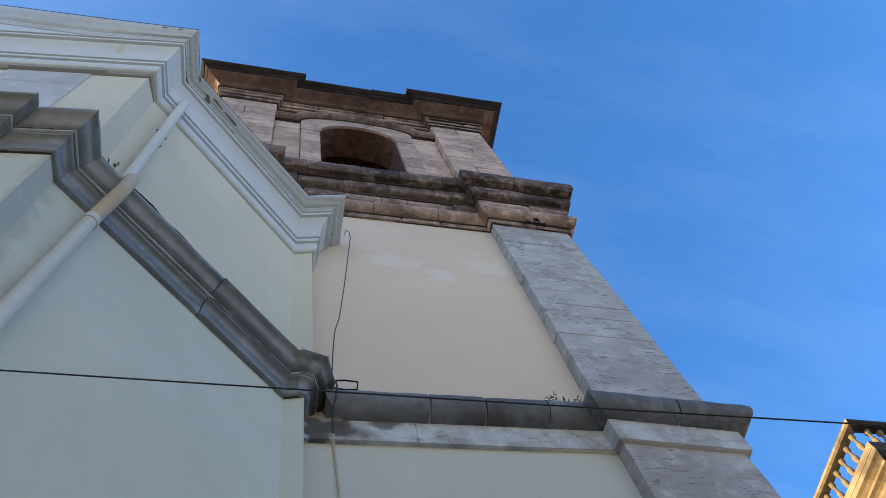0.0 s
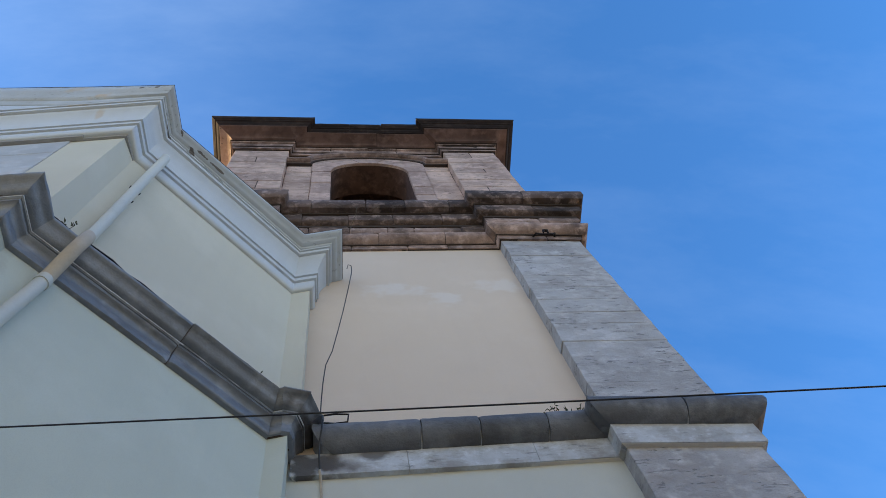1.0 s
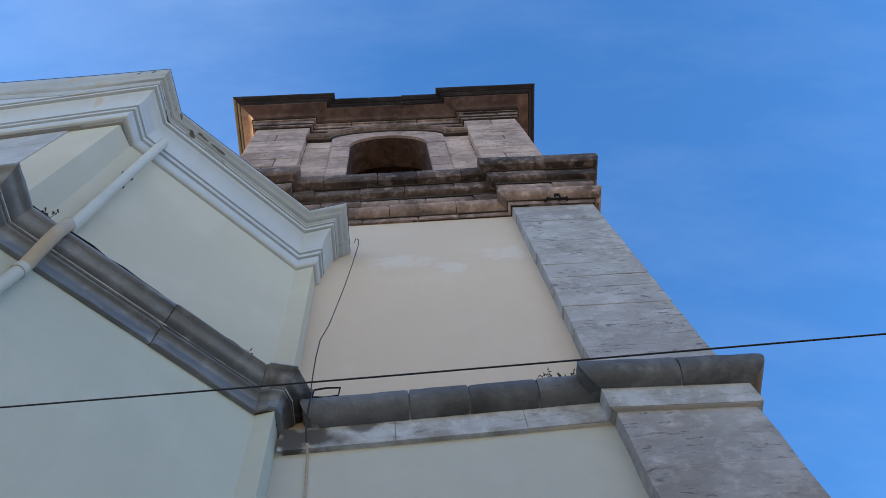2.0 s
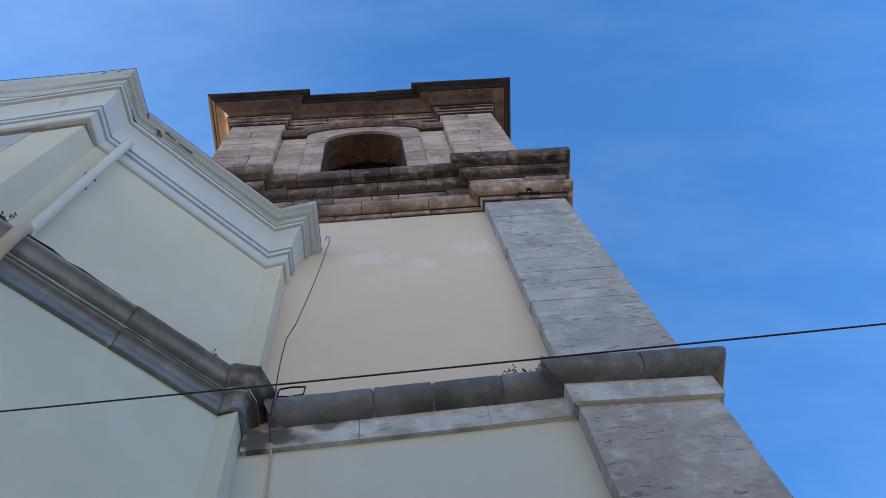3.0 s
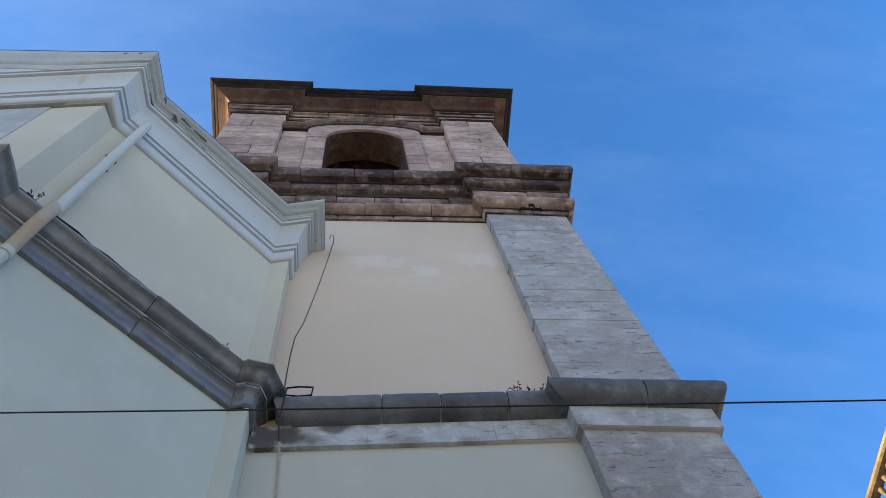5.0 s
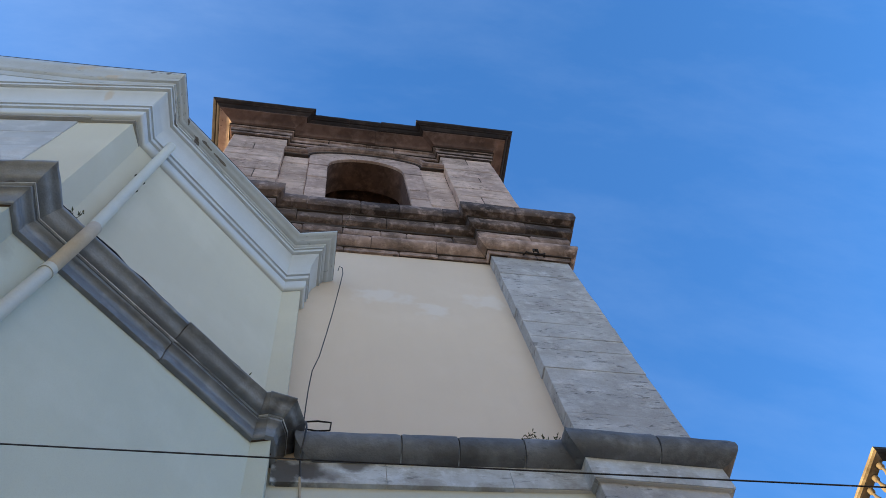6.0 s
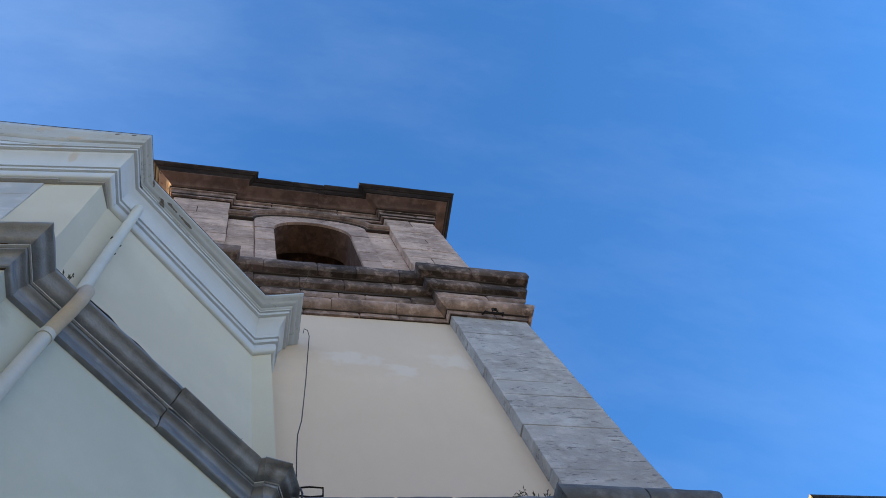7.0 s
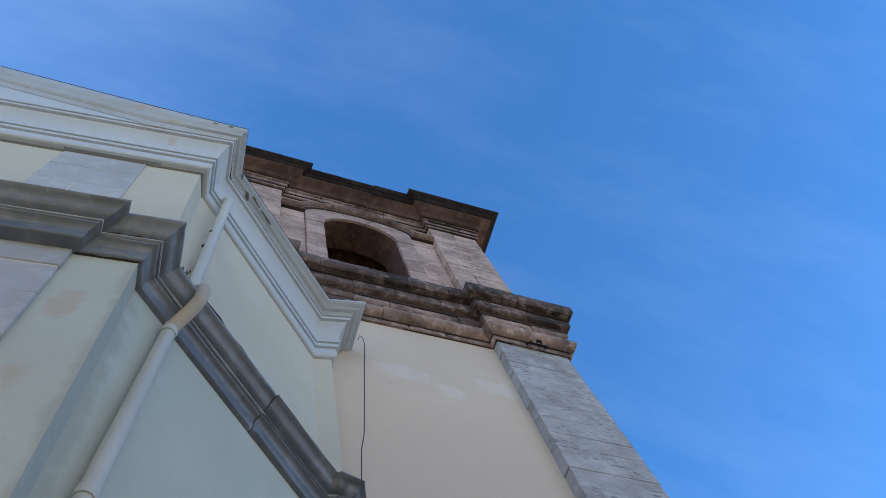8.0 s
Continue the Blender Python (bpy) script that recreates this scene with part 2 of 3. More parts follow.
HOUSE_STONE = material("house_balustrade_stone", (0.340, 0.257, 0.154), (0.145, 0.105, 0.063), (0.442, 0.343, 0.224), 4.5, 0.4, 0.4, blotch=0.8, crust=0.7, crust_colour=(0.09, 0.075, 0.055))
SHADED_STONE = material("sooty_shaded_stone", (0.05, 0.046, 0.044), (0.022, 0.02, 0.02), (0.11, 0.10, 0.09), 3.0, 0.4, 0.4, blotch=0.8)
FACADE_STONE = material("pale_facade_stone", (0.50, 0.50, 0.49), (0.36, 0.36, 0.35), (0.58, 0.58, 0.57), 3.0, 0.2, 0.3, blotch=0.8)
PAVING = material("street_paving", (0.205, 0.207, 0.205), (0.14, 0.142, 0.14), (0.25, 0.253, 0.25), 1.0, 0.0, 0.3, blotch=0.7)
STREET_PLASTER = material("street_plaster", (0.60, 0.61, 0.58), (0.48, 0.49, 0.46), (0.66, 0.67, 0.64), 1.0, 0.3, 0.1, blotch=0.6)
TILE = material("clay_roof_tile", (0.34, 0.18, 0.11), (0.18, 0.11, 0.08), (0.42, 0.27, 0.18), 4.0, 0.2, 0.4, blotch=0.8)
PIPE = material("painted_pipe", (0.585, 0.61, 0.565), (0.47, 0.485, 0.44), (0.65, 0.67, 0.63), 2.0, 0.3, 0.04, 0.45, blotch=0.6, spec=0.5)
PIPE_BARE = material("bare_clay_elbow", (0.50, 0.45, 0.36), (0.38, 0.33, 0.26), (0.56, 0.52, 0.44), 5.0, 0.2, 0.1, 0.6, blotch=0.6)
patched(WING_CREAM, [(-2.34, 6.35, 0.10, 0.22), (-2.36, 5.5, 0.08, 0.15)], (0.50, 0.40, 0.29), 0.5)
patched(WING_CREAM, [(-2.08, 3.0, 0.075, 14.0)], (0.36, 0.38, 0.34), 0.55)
patched(WORN_WHITE, [(-2.70, 11.42, 0.17, 0.12), (-2.45, 11.12, 0.14, 0.06)], (0.50, 0.41, 0.29), 0.6, grain=9.0)
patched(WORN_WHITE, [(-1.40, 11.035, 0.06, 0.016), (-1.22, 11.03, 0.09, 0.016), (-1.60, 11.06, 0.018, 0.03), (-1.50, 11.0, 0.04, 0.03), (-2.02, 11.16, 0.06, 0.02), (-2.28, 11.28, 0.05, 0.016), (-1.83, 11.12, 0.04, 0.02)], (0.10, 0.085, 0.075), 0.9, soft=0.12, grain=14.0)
patched(WHITE, [(-2.38, 10.78, 0.05, 0.16), (-2.60, 10.93, 0.20, 0.05)], (0.50, 0.42, 0.32), 0.55)
patched(STRIP, [(-0.02, 7.1, 0.26, 0.24), (0.35, 7.2, 0.2, 0.08)], (0.10, 0.095, 0.095), 0.85)
patched(STRING, [(-0.05, 7.35, 0.25, 0.2), (0.55, 7.38, 0.12, 0.05)], (0.03, 0.028, 0.028), 0.9)
LEAD = plain("dark_lead_sheet", (0.05, 0.05, 0.055), 0.6, 0.3)
BLACK = plain("black_cable_sheath", (0.012, 0.012, 0.013), 0.5)
IRON = plain("rusty_dark_iron", (0.03, 0.024, 0.02), 0.7, 0.6)
PAINTED_CABLE = plain("painted_over_cable", (0.55, 0.48, 0.38), 0.8)
LEAF = plain("dry_weed_leaf", (0.075, 0.085, 0.03), 0.8)
STEM = plain("dry_weed_stem", (0.10, 0.085, 0.05), 0.8)


# ---- building helpers ----
def thing(name, at, label, category, group="", kind=""):
    e = new(name)
    e.location = at
    e.empty_display_size = 0.2
    return tagged(e, label, category, group, kind)


def obj(name, verts, faces, mat, parent=None, label="", smooth=False, tidy=True):
    me = bpy.data.meshes.new(name)
    me.from_pydata(verts, [], faces)
    me.materials.append(mat)
    if tidy:
        bm = bmesh.new()
        bm.from_mesh(me)
        bmesh.ops.recalc_face_normals(bm, faces=bm.faces)
        bm.to_mesh(me)
        bm.free()
    if smooth:
        me.polygons.foreach_set("use_smooth", [True] * len(me.polygons))
        me.set_sharp_from_angle(angle=radians(38))
    me.update()
    ob = new(name, me)
    if parent:
        ob.parent = parent
        if parent.type == "EMPTY":
            ob.matrix_parent_inverse = Matrix.Translation(parent.location).inverted()
    if label:
        ob["label"] = label
    return ob


def prism(points, z0, z1):
    """A plan polygon (counter-clockwise) pulled up from z0 to z1."""
    k = len(points)
    v = [(x, y, z0) for x, y in points] + [(x, y, z1) for x, y in points]
    f = [(i, (i + 1) % k, k + (i + 1) % k, k + i) for i in range(k)]
    return v, f + [tuple(range(k - 1, -1, -1)), tuple(range(k, 2 * k))]


def join(*meshes):
    v, f = [], []
    for mv, mf in meshes:
        o = len(v)
        v += mv
        f += [tuple(i + o for i in q) for q in mf]
    return v, f


def box(x0, x1, y0, y1, z0, z1):
    return prism([(x0, y0), (x1, y0), (x1, y1), (x0, y1)], z0, z1)


def mitres(line, closed):
    """For each corner of a plan line, the way in which an offset moves it (outside on the right hand)."""
    k, normals, ways = len(line), [], []
    for i in range(k if closed else k - 1):
        (x0, y0), (x1, y1) = line[i], line[(i + 1) % k]
        d = math.hypot(x1 - x0, y1 - y0)
        normals.append(((y1 - y0) / d, (x0 - x1) / d))
    for i in range(k):
        a = normals[i - 1] if closed or i else normals[0]
        b = normals[i % len(normals)] if closed or i < k - 1 else normals[-1]
        s = 1 + a[0] * b[0] + a[1] * b[1]
        ways.append(((a[0] + b[0]) / s, (a[1] + b[1]) / s))
    return normals, ways


def ring(profile, p, way):
    return [(p[0] + o * way[0], p[1] + o * way[1], z) for o, z in profile]


def loft(rings, closed=False):
    """Skin closed sections one after the other; ends are capped unless the chain closes."""
    k, m = len(rings[0]), len(rings)
    v = [p for r in rings for p in r]
    f = []
    for i in range(m if closed else m - 1):
        j = (i + 1) % m
        for a in range(k):
            b = (a + 1) % k
            f.append((i * k + a, j * k + a, j * k + b, i * k + b))
    if not closed:
        f += [tuple(range(k)), tuple(range((m - 1) * k, m * k))[::-1]]
    return v, f


def moulding(line, profile, closed=False, lift=None):
    _, ways = mitres(line, closed)
    lift = lift or [0.0] * len(line)
    return loft([[(x, y, z + d) for x, y, z in ring(profile, p, w)] for p, w, d in zip(line, ways, lift)], closed)


def stones(line, closed, segments, profile, length, name, mat, parent, rng, gap=0.005, jitter=0.006, smooth=False, droop=0.004, wear=0.0, lift=None):
    """Cut a moulded course into single stones along the given segments of its plan line."""
    normals, ways = mitres(line, closed)
    k = len(line)
    for i in segments:
        p, q = Vector(line[i]), Vector(line[(i + 1) % k])
        run = (q - p).length
        count = max(1, round(run / length))
        cuts = [0.0] + sorted((j + rng.uniform(-0.22, 0.22)) / count for j in range(1, count)) + [1.0]
        d0, d1 = (lift[i], lift[(i + 1) % k]) if lift else (0.0, 0.0)
        for j in range(count):
            jit, sag = rng.uniform(-jitter, jitter), rng.uniform(-droop, droop)
            worn = [(o + (jit + rng.uniform(-0.3, 0.3) * jitter if o > 0.01 else 0.0), z + sag) for o, z in profile]
            rings = []
            ends = []
            for s, end in ((cuts[j], j == 0), (cuts[j + 1], j == count - 1)):
                at = p.lerp(q, s)
                if end:
                    ends.append([Vector(v) for v in ring(worn, at, ways[i if s == 0.0 else (i + 1) % k])])
                else:
                    at = at + (q - p).normalized() * (gap if s == cuts[j] else -gap)
                    ends.append([Vector(v) for v in ring(worn, at, normals[i])])
                for v in ends[-1]:
                    v.z += d0 + (d1 - d0) * s
            steps = 7 if jitter > 0.007 and (cuts[j + 1] - cuts[j]) * run > 0.12 else 1
            lean = rng.uniform(-1, 1) * wear
            out = Vector((*normals[i], 0))
            for a in range(steps + 1):
                u = a / steps
                if steps > 1:
                    u = (0.0, 0.035, 0.2, 0.4, 0.6, 0.8, 0.965, 1.0)[a]
                if 1 < a < steps - 1:
                    u += rng.uniform(-0.06, 0.06)
                inside = 0 < a < steps
                mitre = (a == 0 and j == 0) or (a == steps and j == count - 1)
                edge = 0.0 if inside or mitre else 0.5 * jitter + wear
                sec = []
                for b, (v0, v1) in enumerate(zip(*ends)):
                    v = v0.lerp(v1, u)
                    if steps > 1 and profile[b][0] > 0.01 and not mitre:
                        v = v + out * (rng.uniform(-0.5, 0.35) * jitter - edge * rng.uniform(0.2, 1.2)) + Vector((0, 0, rng.uniform(-0.3, 0.3) * jitter + lean * (u - 0.5) * 1.2))
                    sec.append(tuple(v))
                rings.append(sec)
            obj(name, *loft(rings), mat, parent, smooth=True)


def bulge(o, z, r, a0, a1, steps):
    """Points of a round moulding, from angle a0 to a1 (0 outward, 90 up)."""
    return [(o + r * math.cos(radians(a0 + (a1 - a0) * i / steps)), z + r * math.sin(radians(a0 + (a1 - a0) * i / steps))) for i in range(steps + 1)]


def ashlar(x0, x1, z0, z1, face, back, course, length, name, mat, parent, rng, gap=0.004, chamfer=0.010, rough=0.0):
    """Courses of squared stones facing -y, each with worn arrises."""
    z = z0
    while z < z1 - 0.02:
        h = min(rng.uniform(0.8, 1.25) * course, z1 - z)
        if z1 - z - h < 0.4 * course:
            h = z1 - z
        n = max(1, round((x1 - x0) / length + rng.uniform(-0.45, 0.45)))
        cuts = [x0] + sorted(x0 + (x1 - x0) * (j + rng.uniform(-0.25, 0.25)) / n for j in range(1, n)) + [x1]
        for a, b in zip(cuts, cuts[1:]):
            a, b = a + (gap if a > x0 else 0), b - (gap if b < x1 else 0)
            f = face + rng.uniform(-0.004, 0.006)
            c = chamfer * rng.uniform(0.7, 1.5)
            lo, hi = z + gap, z + h - gap
            v = []
            skew = [(rng.uniform(-rough, 0.3 * rough), rng.uniform(-rough, 0.3 * rough)) for _ in range(4)]
            for y, m in ((back, 0), (f + c, 0), (f, c)):
                for k, (px, sx, pz, sz) in enumerate(((a, 1, lo, 1), (b, -1, lo, 1), (b, -1, hi, -1), (a, 1, hi, -1))):
                    v.append((px + sx * (m - skew[k][0]), y + (rng.uniform(-0.4, 0.4) * rough if m else 0), pz + sz * (m - skew[k][1])))
            q = [(8, 9, 10, 11), (0, 3, 2, 1)]
            for o in (0, 4):
                q += [(o + i, o + (i + 1) % 4, o + 4 + (i + 1) % 4, o + 4 + i) for i in range(4)]
            obj(name, v, q, mat, parent)
        z += h


def tube(points, radius, sides=8):
    """A round bar along a line of points; radius may be a list."""
    pts = [Vector(p) for p in points]
    rings, side = [], None
    for i, p in enumerate(pts):
        d = (pts[min(i + 1, len(pts) - 1)] - pts[max(i - 1, 0)]).normalized()
        if side is None:
            side = d.orthogonal().normalized()
        side = (side - d * side.dot(d)).normalized()
        up = d.cross(side)
        r = radius[i] if isinstance(radius, list) else radius
        rings.append([tuple(p + r * (math.cos(2 * math.pi * a / sides) * side + math.sin(2 * math.pi * a / sides) * up)) for a in range(sides)])
    return loft(rings)


def lathe(x, y, rows, sides=10):
    return loft([[(x + r * math.cos(2 * math.pi * a / sides), y + r * math.sin(2 * math.pi * a / sides), z) for a in range(sides)] for z, r in rows])


# ---- ground ----
tagged(obj("ground", [(-1500, -1500, 0), (1500, -1500, 0), (1500, 1500, 0), (-1500, 1500, 0)], [(0, 1, 2, 3)], PAVING), "grey stone street paving below the church", "ground", kind="structure")

tagged(obj("wall_south", *box(-30, 30, -6.4, -6.0, 0, 10.0), STREET_PLASTER), "unseen plain plaster wall added across the street to shape the light", "wall", kind="structure")
# ---- bell tower ----
CX, HALF, PW = 0.67, 2.68, 1.08           # middle, half width and pilaster width of the shaft
Y0, YW = 4.0, 4.14                        # pilaster face and plaster wall
YB = Y0 + 2 * HALF
XL, XR = CX - HALF, CX + HALF
rng = random.Random(7)
tower = thing("bell_tower", (CX, Y0 + HALF, 0), "tall stone and cream plaster bell tower of an old church", "tower")
PLAN = [(XL, Y0), (XL + PW, Y0), (XL + PW, YW), (XR - PW, YW), (XR - PW, Y0), (XR, Y0), (XR, YB), (XL, YB)]
FRONT = [0, 1, 2, 3, 4]

obj("lower_wall", *box(XL + 0.02, XR - 0.02, YW, YB, 0, 7.12), LOWER_CREAM, tower, "pale greenish cream plaster lower wall")
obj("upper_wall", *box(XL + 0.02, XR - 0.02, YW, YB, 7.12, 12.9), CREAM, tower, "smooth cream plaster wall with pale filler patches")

# stone pilasters at the two front corners, above and below the string course
for x0, x1 in ((XL, XL + PW), (XR - PW, XR)):
    for z0, z1, course in ((0.0, 7.05, 0.40), (7.2, 12.35, 0.37)):
        core = obj("pilaster", *box(x0 + 0.012, x1 - 0.012, Y0 + 0.005, YW + 0.4, z0, z1), GREY, tower, "grey limestone corner pilaster in level courses")
        ashlar(x0, x1, z0, z1, Y0, YW + 0.35, course, 1.35, "stone", GREY, core, rng, gap=0.0, chamfer=0.003, rough=0.011)


def course(name, plan, profile, length, mat, rng, label, front=FRONT, gap=0.005, jitter=0.006, core_in=0.012, core_mat=None, wear=0.0, droop=0.004, sunlit_mat=None, lift=None, core_up=0.0):
    """A moulded course round the tower: single stones in front, one run round the other sides."""
    inner = [(max(o - core_in, -0.02) if o > 0.011 else o, z + core_up) for o, z in profile]
    core = obj(name, *moulding(plan, inner, True, lift), core_mat or MORTAR, tower, label)
    stones(plan, True, front, profile, length, "stone", mat, core, rng, gap, jitter, droop=droop, wear=wear, lift=lift)
    n = len(plan)
    _, ways = mitres(plan, True)
    for rest, m in (([i for i in range(n) if i > front[-1]], mat), ([n - 1, 0], sunlit_mat or mat)):
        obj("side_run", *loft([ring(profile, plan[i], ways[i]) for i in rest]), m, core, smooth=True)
    return core


def bed_joint(plan, out, z, h, owner, lift=None):
    """A thin dark strip between two courses, in place of the upper one's shadow line."""
    obj("bed_joint", *moulding(plan, [(-0.1, z), (out, z), (out, z + h), (-0.1, z + h)], True, lift), MORTAR, owner)


# the old courses are not quite level: a rise towards the inner edge of the corner pilaster
LOW_LIFT = [0.0, 0.0, -0.02, 0.085, 0.06, 0.005, 0.0, 0.0]
HIGH_LIFT = [0.0, 0.0, 0.0, 0.055, 0.04, 0.0, 0.0, 0.0]
# lower string course: flat band and a heavy round
BAND_PLAN = [(-0.22, YW)] + PLAN[3:7] + [(-0.22, YB)]
ROLL_PLAN = [(0.09, YW)] + PLAN[3:7] + [(0.09, YB)]
ROLL_LIFT = LOW_LIFT[2:7] + [0.0]
course("band_course", BAND_PLAN, [(-0.1, 6.975), (0.04, 6.975), (0.045, 6.99), (0.045, 7.245), (-0.1, 7.25)], 0.8, STRIP, rng, "worn pale band under the round string course", gap=0.002, jitter=0.003, core_mat=PALE_MORTAR, lift=ROLL_LIFT, front=[0, 1, 2])
course("string_course", ROLL_PLAN, [(-0.1, 7.24), (0.05, 7.24)] + bulge(0.055, 7.385, 0.145, -88, 92, 9) + [(-0.1, 7.56)], 0.56, TORUS, rng, "dark grey round stone string course", gap=0.006, jitter=0.0078, core_in=0.03, core_mat=STRIP, wear=0.003, lift=ROLL_LIFT, front=[0, 1, 2])

# main cornice under the belfry
MC_LABEL = "weathered brown stone cornice course with black stains"
fillet = course("cornice_fillet", PLAN, [(-0.1, 12.12), (0.03, 12.12), (0.035, 12.205), (0.04, 12.215), (-0.1, 12.22)], 0.6, ROUND, rng, MC_LABEL, gap=0.006, jitter=0.0085, wear=0.008, lift=HIGH_LIFT)
bed_joint(PLAN, 0.055, 12.218, 0.022, fillet, HIGH_LIFT)
course("cornice_round", PLAN, [(-0.1, 12.24), (0.03, 12.24)] + bulge(0.035, 12.385, 0.135, -80, 80, 8) + [(-0.1, 12.54)], 0.72, ROUND, rng, MC_LABEL, gap=0.004, jitter=0.011, core_in=0.04, wear=0.007, droop=0.006, lift=HIGH_LIFT)
band = course("cornice_band", PLAN, [(-0.1, 12.60), (0.05, 12.60), (0.10, 12.605), (0.125, 12.64), (0.13, 12.66), (0.13, 12.755), (0.11, 12.775), (-0.1, 12.78)], 0.56, ROUND, rng, MC_LABEL, gap=0.004, jitter=0.010, core_in=0.11, wear=0.006, droop=0.010, lift=HIGH_LIFT)
bed_joint(PLAN, 0.06, 12.53, 0.07, band, HIGH_LIFT)
slab = course("cornice_slab", PLAN, [(-0.1, 12.85), (0.08, 12.85), (0.18, 12.855), (0.215, 12.875), (0.225, 12.90), (0.228, 13.07), (0.21, 13.09), (-0.1, 13.10)], 0.62, BROWN, rng, MC_LABEL, gap=0.004, jitter=0.010, core_in=0.11, wear=0.006, droop=0.010, lift=HIGH_LIFT)
bed_joint(PLAN, 0.135, 12.775, 0.075, slab, HIGH_LIFT)
TPLAN = [(x, y - 0.035 if y < 5 else y) for x, y in PLAN]
top_slab = course("cornice_top", TPLAN, [(-0.1, 13.135), (0.20, 13.135), (0.285, 13.14), (0.31, 13.17), (0.325, 13.22), (0.325, 13.385), (0.30, 13.42), (-0.1, 13.48)], 0.70, BROWN, rng, MC_LABEL, gap=0.004, jitter=0.010, core_in=0.11, wear=0.006, droop=0.008, lift=HIGH_LIFT)
bed_joint(PLAN, 0.235, 13.095, 0.04, top_slab, HIGH_LIFT)

# belfry
BH, BW = 2.52, 1.02
BY0, BYW, ZB0, ZB1 = 4.0, 4.12, 13.42, 17.90
BXL, BXR, BYB = CX - BH, CX + BH, 4.0 + 2 * BH
BPLAN = [(BXL, BY0), (BXL + BW, BY0), (BXL + BW, BYW), (BXR - BW, BYW), (BXR - BW, BY0), (BXR, BY0), (BXR, BYB), (BXL, BYB)]
ARCH_R, SPRING, SILL = 0.69, 16.47, 13.72


def arched_wall(half, z0, z1, depth, r, spring, sill, steps=56):
    """A wall with an arched opening right through it, along x about 0, front at y 0."""
    arc = [(r * math.cos(math.pi * i / steps), spring + r * math.sin(math.pi * i / steps)) for i in range(steps + 1)]
    v, f = [], []

    def quad(a, b, c, d):
        o = len(v)
        v.extend([a, b, c, d])
        f.append((o, o + 1, o + 2, o + 3))
    for y in (0.0, depth):
        quad((-half, y, z0), (half, y, z0), (half, y, sill), (-half, y, sill))
        quad((-half, y, sill), (-r, y, sill), (-r, y, spring), (-half, y, spring))
        quad((r, y, sill), (half, y, sill), (half, y, spring), (r, y, spring))
        quad((-half, y, spring), (-r, y, spring), (-r, y, z1), (-half, y, z1))
        quad((r, y, spring), (half, y, spring), (half, y, z1), (r, y, z1))
        for (xa, za), (xb, zb) in zip(arc, arc[1:]):
            quad((xb, y, zb), (xa, y, za), (xa, y, z1), (xb, y, z1))
    for (xa, za), (xb, zb) in zip([(r, sill)] + arc + [(-r, sill)], arc + [(-r, sill), (r, sill)]):
        quad((xa, 0, za), (xa, depth, za), (xb, depth, zb), (xb, 0, zb))
    for x in (-half, half):
        quad((x, 0, z0), (x, depth, z0), (x, depth, z1), (x, 0, z1))
    return v, f


def placed(mesh, m):
    return [tuple(m @ Vector(p)) for p in mesh[0]], mesh[1]


side_wall = arched_wall(BH - 0.06, ZB0, ZB1, 0.55, ARCH_R, SPRING, SILL)
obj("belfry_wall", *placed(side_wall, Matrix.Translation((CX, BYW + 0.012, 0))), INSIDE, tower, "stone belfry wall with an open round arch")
blind_wall = box(-BH + 0.06, BH - 0.06, 0, 0.55, ZB0, ZB1)
for turn in (90, 180, 270):
    m = Matrix.Translation((CX, 4.0 + BH, 0)) @ pose(0, 0, 0, 0, 0, turn) @ Matrix.Translation((0, -BH + 0.06, 0))
    if turn == 90:
        obj("belfry_wall", *placed(side_wall, m), BELFRY, tower, "stone belfry wall with an open round arch")
    else:
        obj("belfry_wall", *placed(blind_wall, m), BELFRY, tower, "plain stone belfry wall")
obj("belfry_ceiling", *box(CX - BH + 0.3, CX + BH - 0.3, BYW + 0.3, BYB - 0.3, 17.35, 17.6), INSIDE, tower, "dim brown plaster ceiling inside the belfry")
obj("belfry_floor", *box(CX - BH + 0.3, CX + BH - 0.3, BYW + 0.3, BYB - 0.3, 13.40, 13.60), MORTAR, tower)

# corner pilasters of the belfry
for x0, x1 in ((BXL, BXL + BW), (BXR - BW, BXR)):
    core = obj("belfry_pilaster", *box(x0 + 0.012, x1 - 0.012, BY0 + 0.012, BYW + 0.3, ZB0, ZB1), MORTAR, tower, "pale brown stone pilaster of the belfry")
    ashlar(x0, x1, ZB0, ZB1, BY0, BYW + 0.25, 0.42, 0.72, "stone", BELFRY, core, rng, gap=0.003, chamfer=0.008, rough=0.010)

# walling beside the arch, then the smooth arch surround
JAMB, HOOD_Z, HOOD_RISE = 0.34, 17.02, 0.48
wall_core = obj("belfry_walling", *join(box(BXL + BW, CX - ARCH_R - JAMB, BYW + 0.013, BYW + 0.02, ZB0, ZB1), box(CX + ARCH_R + JAMB, BXR - BW, BYW + 0.013, BYW + 0.02, ZB0, ZB1)), MORTAR, tower)
for x0, x1 in ((BXL + BW, CX - ARCH_R - JAMB), (CX + ARCH_R + JAMB, BXR - BW)):
    ashlar(x0, x1, ZB0, ZB1, BYW, BYW + 0.1, 0.40, 0.6, "stone", BELFRY, wall_core, rng, gap=0.004, chamfer=0.010, rough=0.010)
surround = obj("arch_surround", *box(CX - ARCH_R - JAMB, CX + ARCH_R + JAMB, BYW + 0.013, BYW + 0.02, SPRING + ARCH_R + 0.05, ZB1), BELFRY, tower, "smooth pale stone surround of the belfry arch")
for s in (-1, 1):
    xa, xb = sorted((CX + s * ARCH_R, CX + s * (ARCH_R + JAMB)))
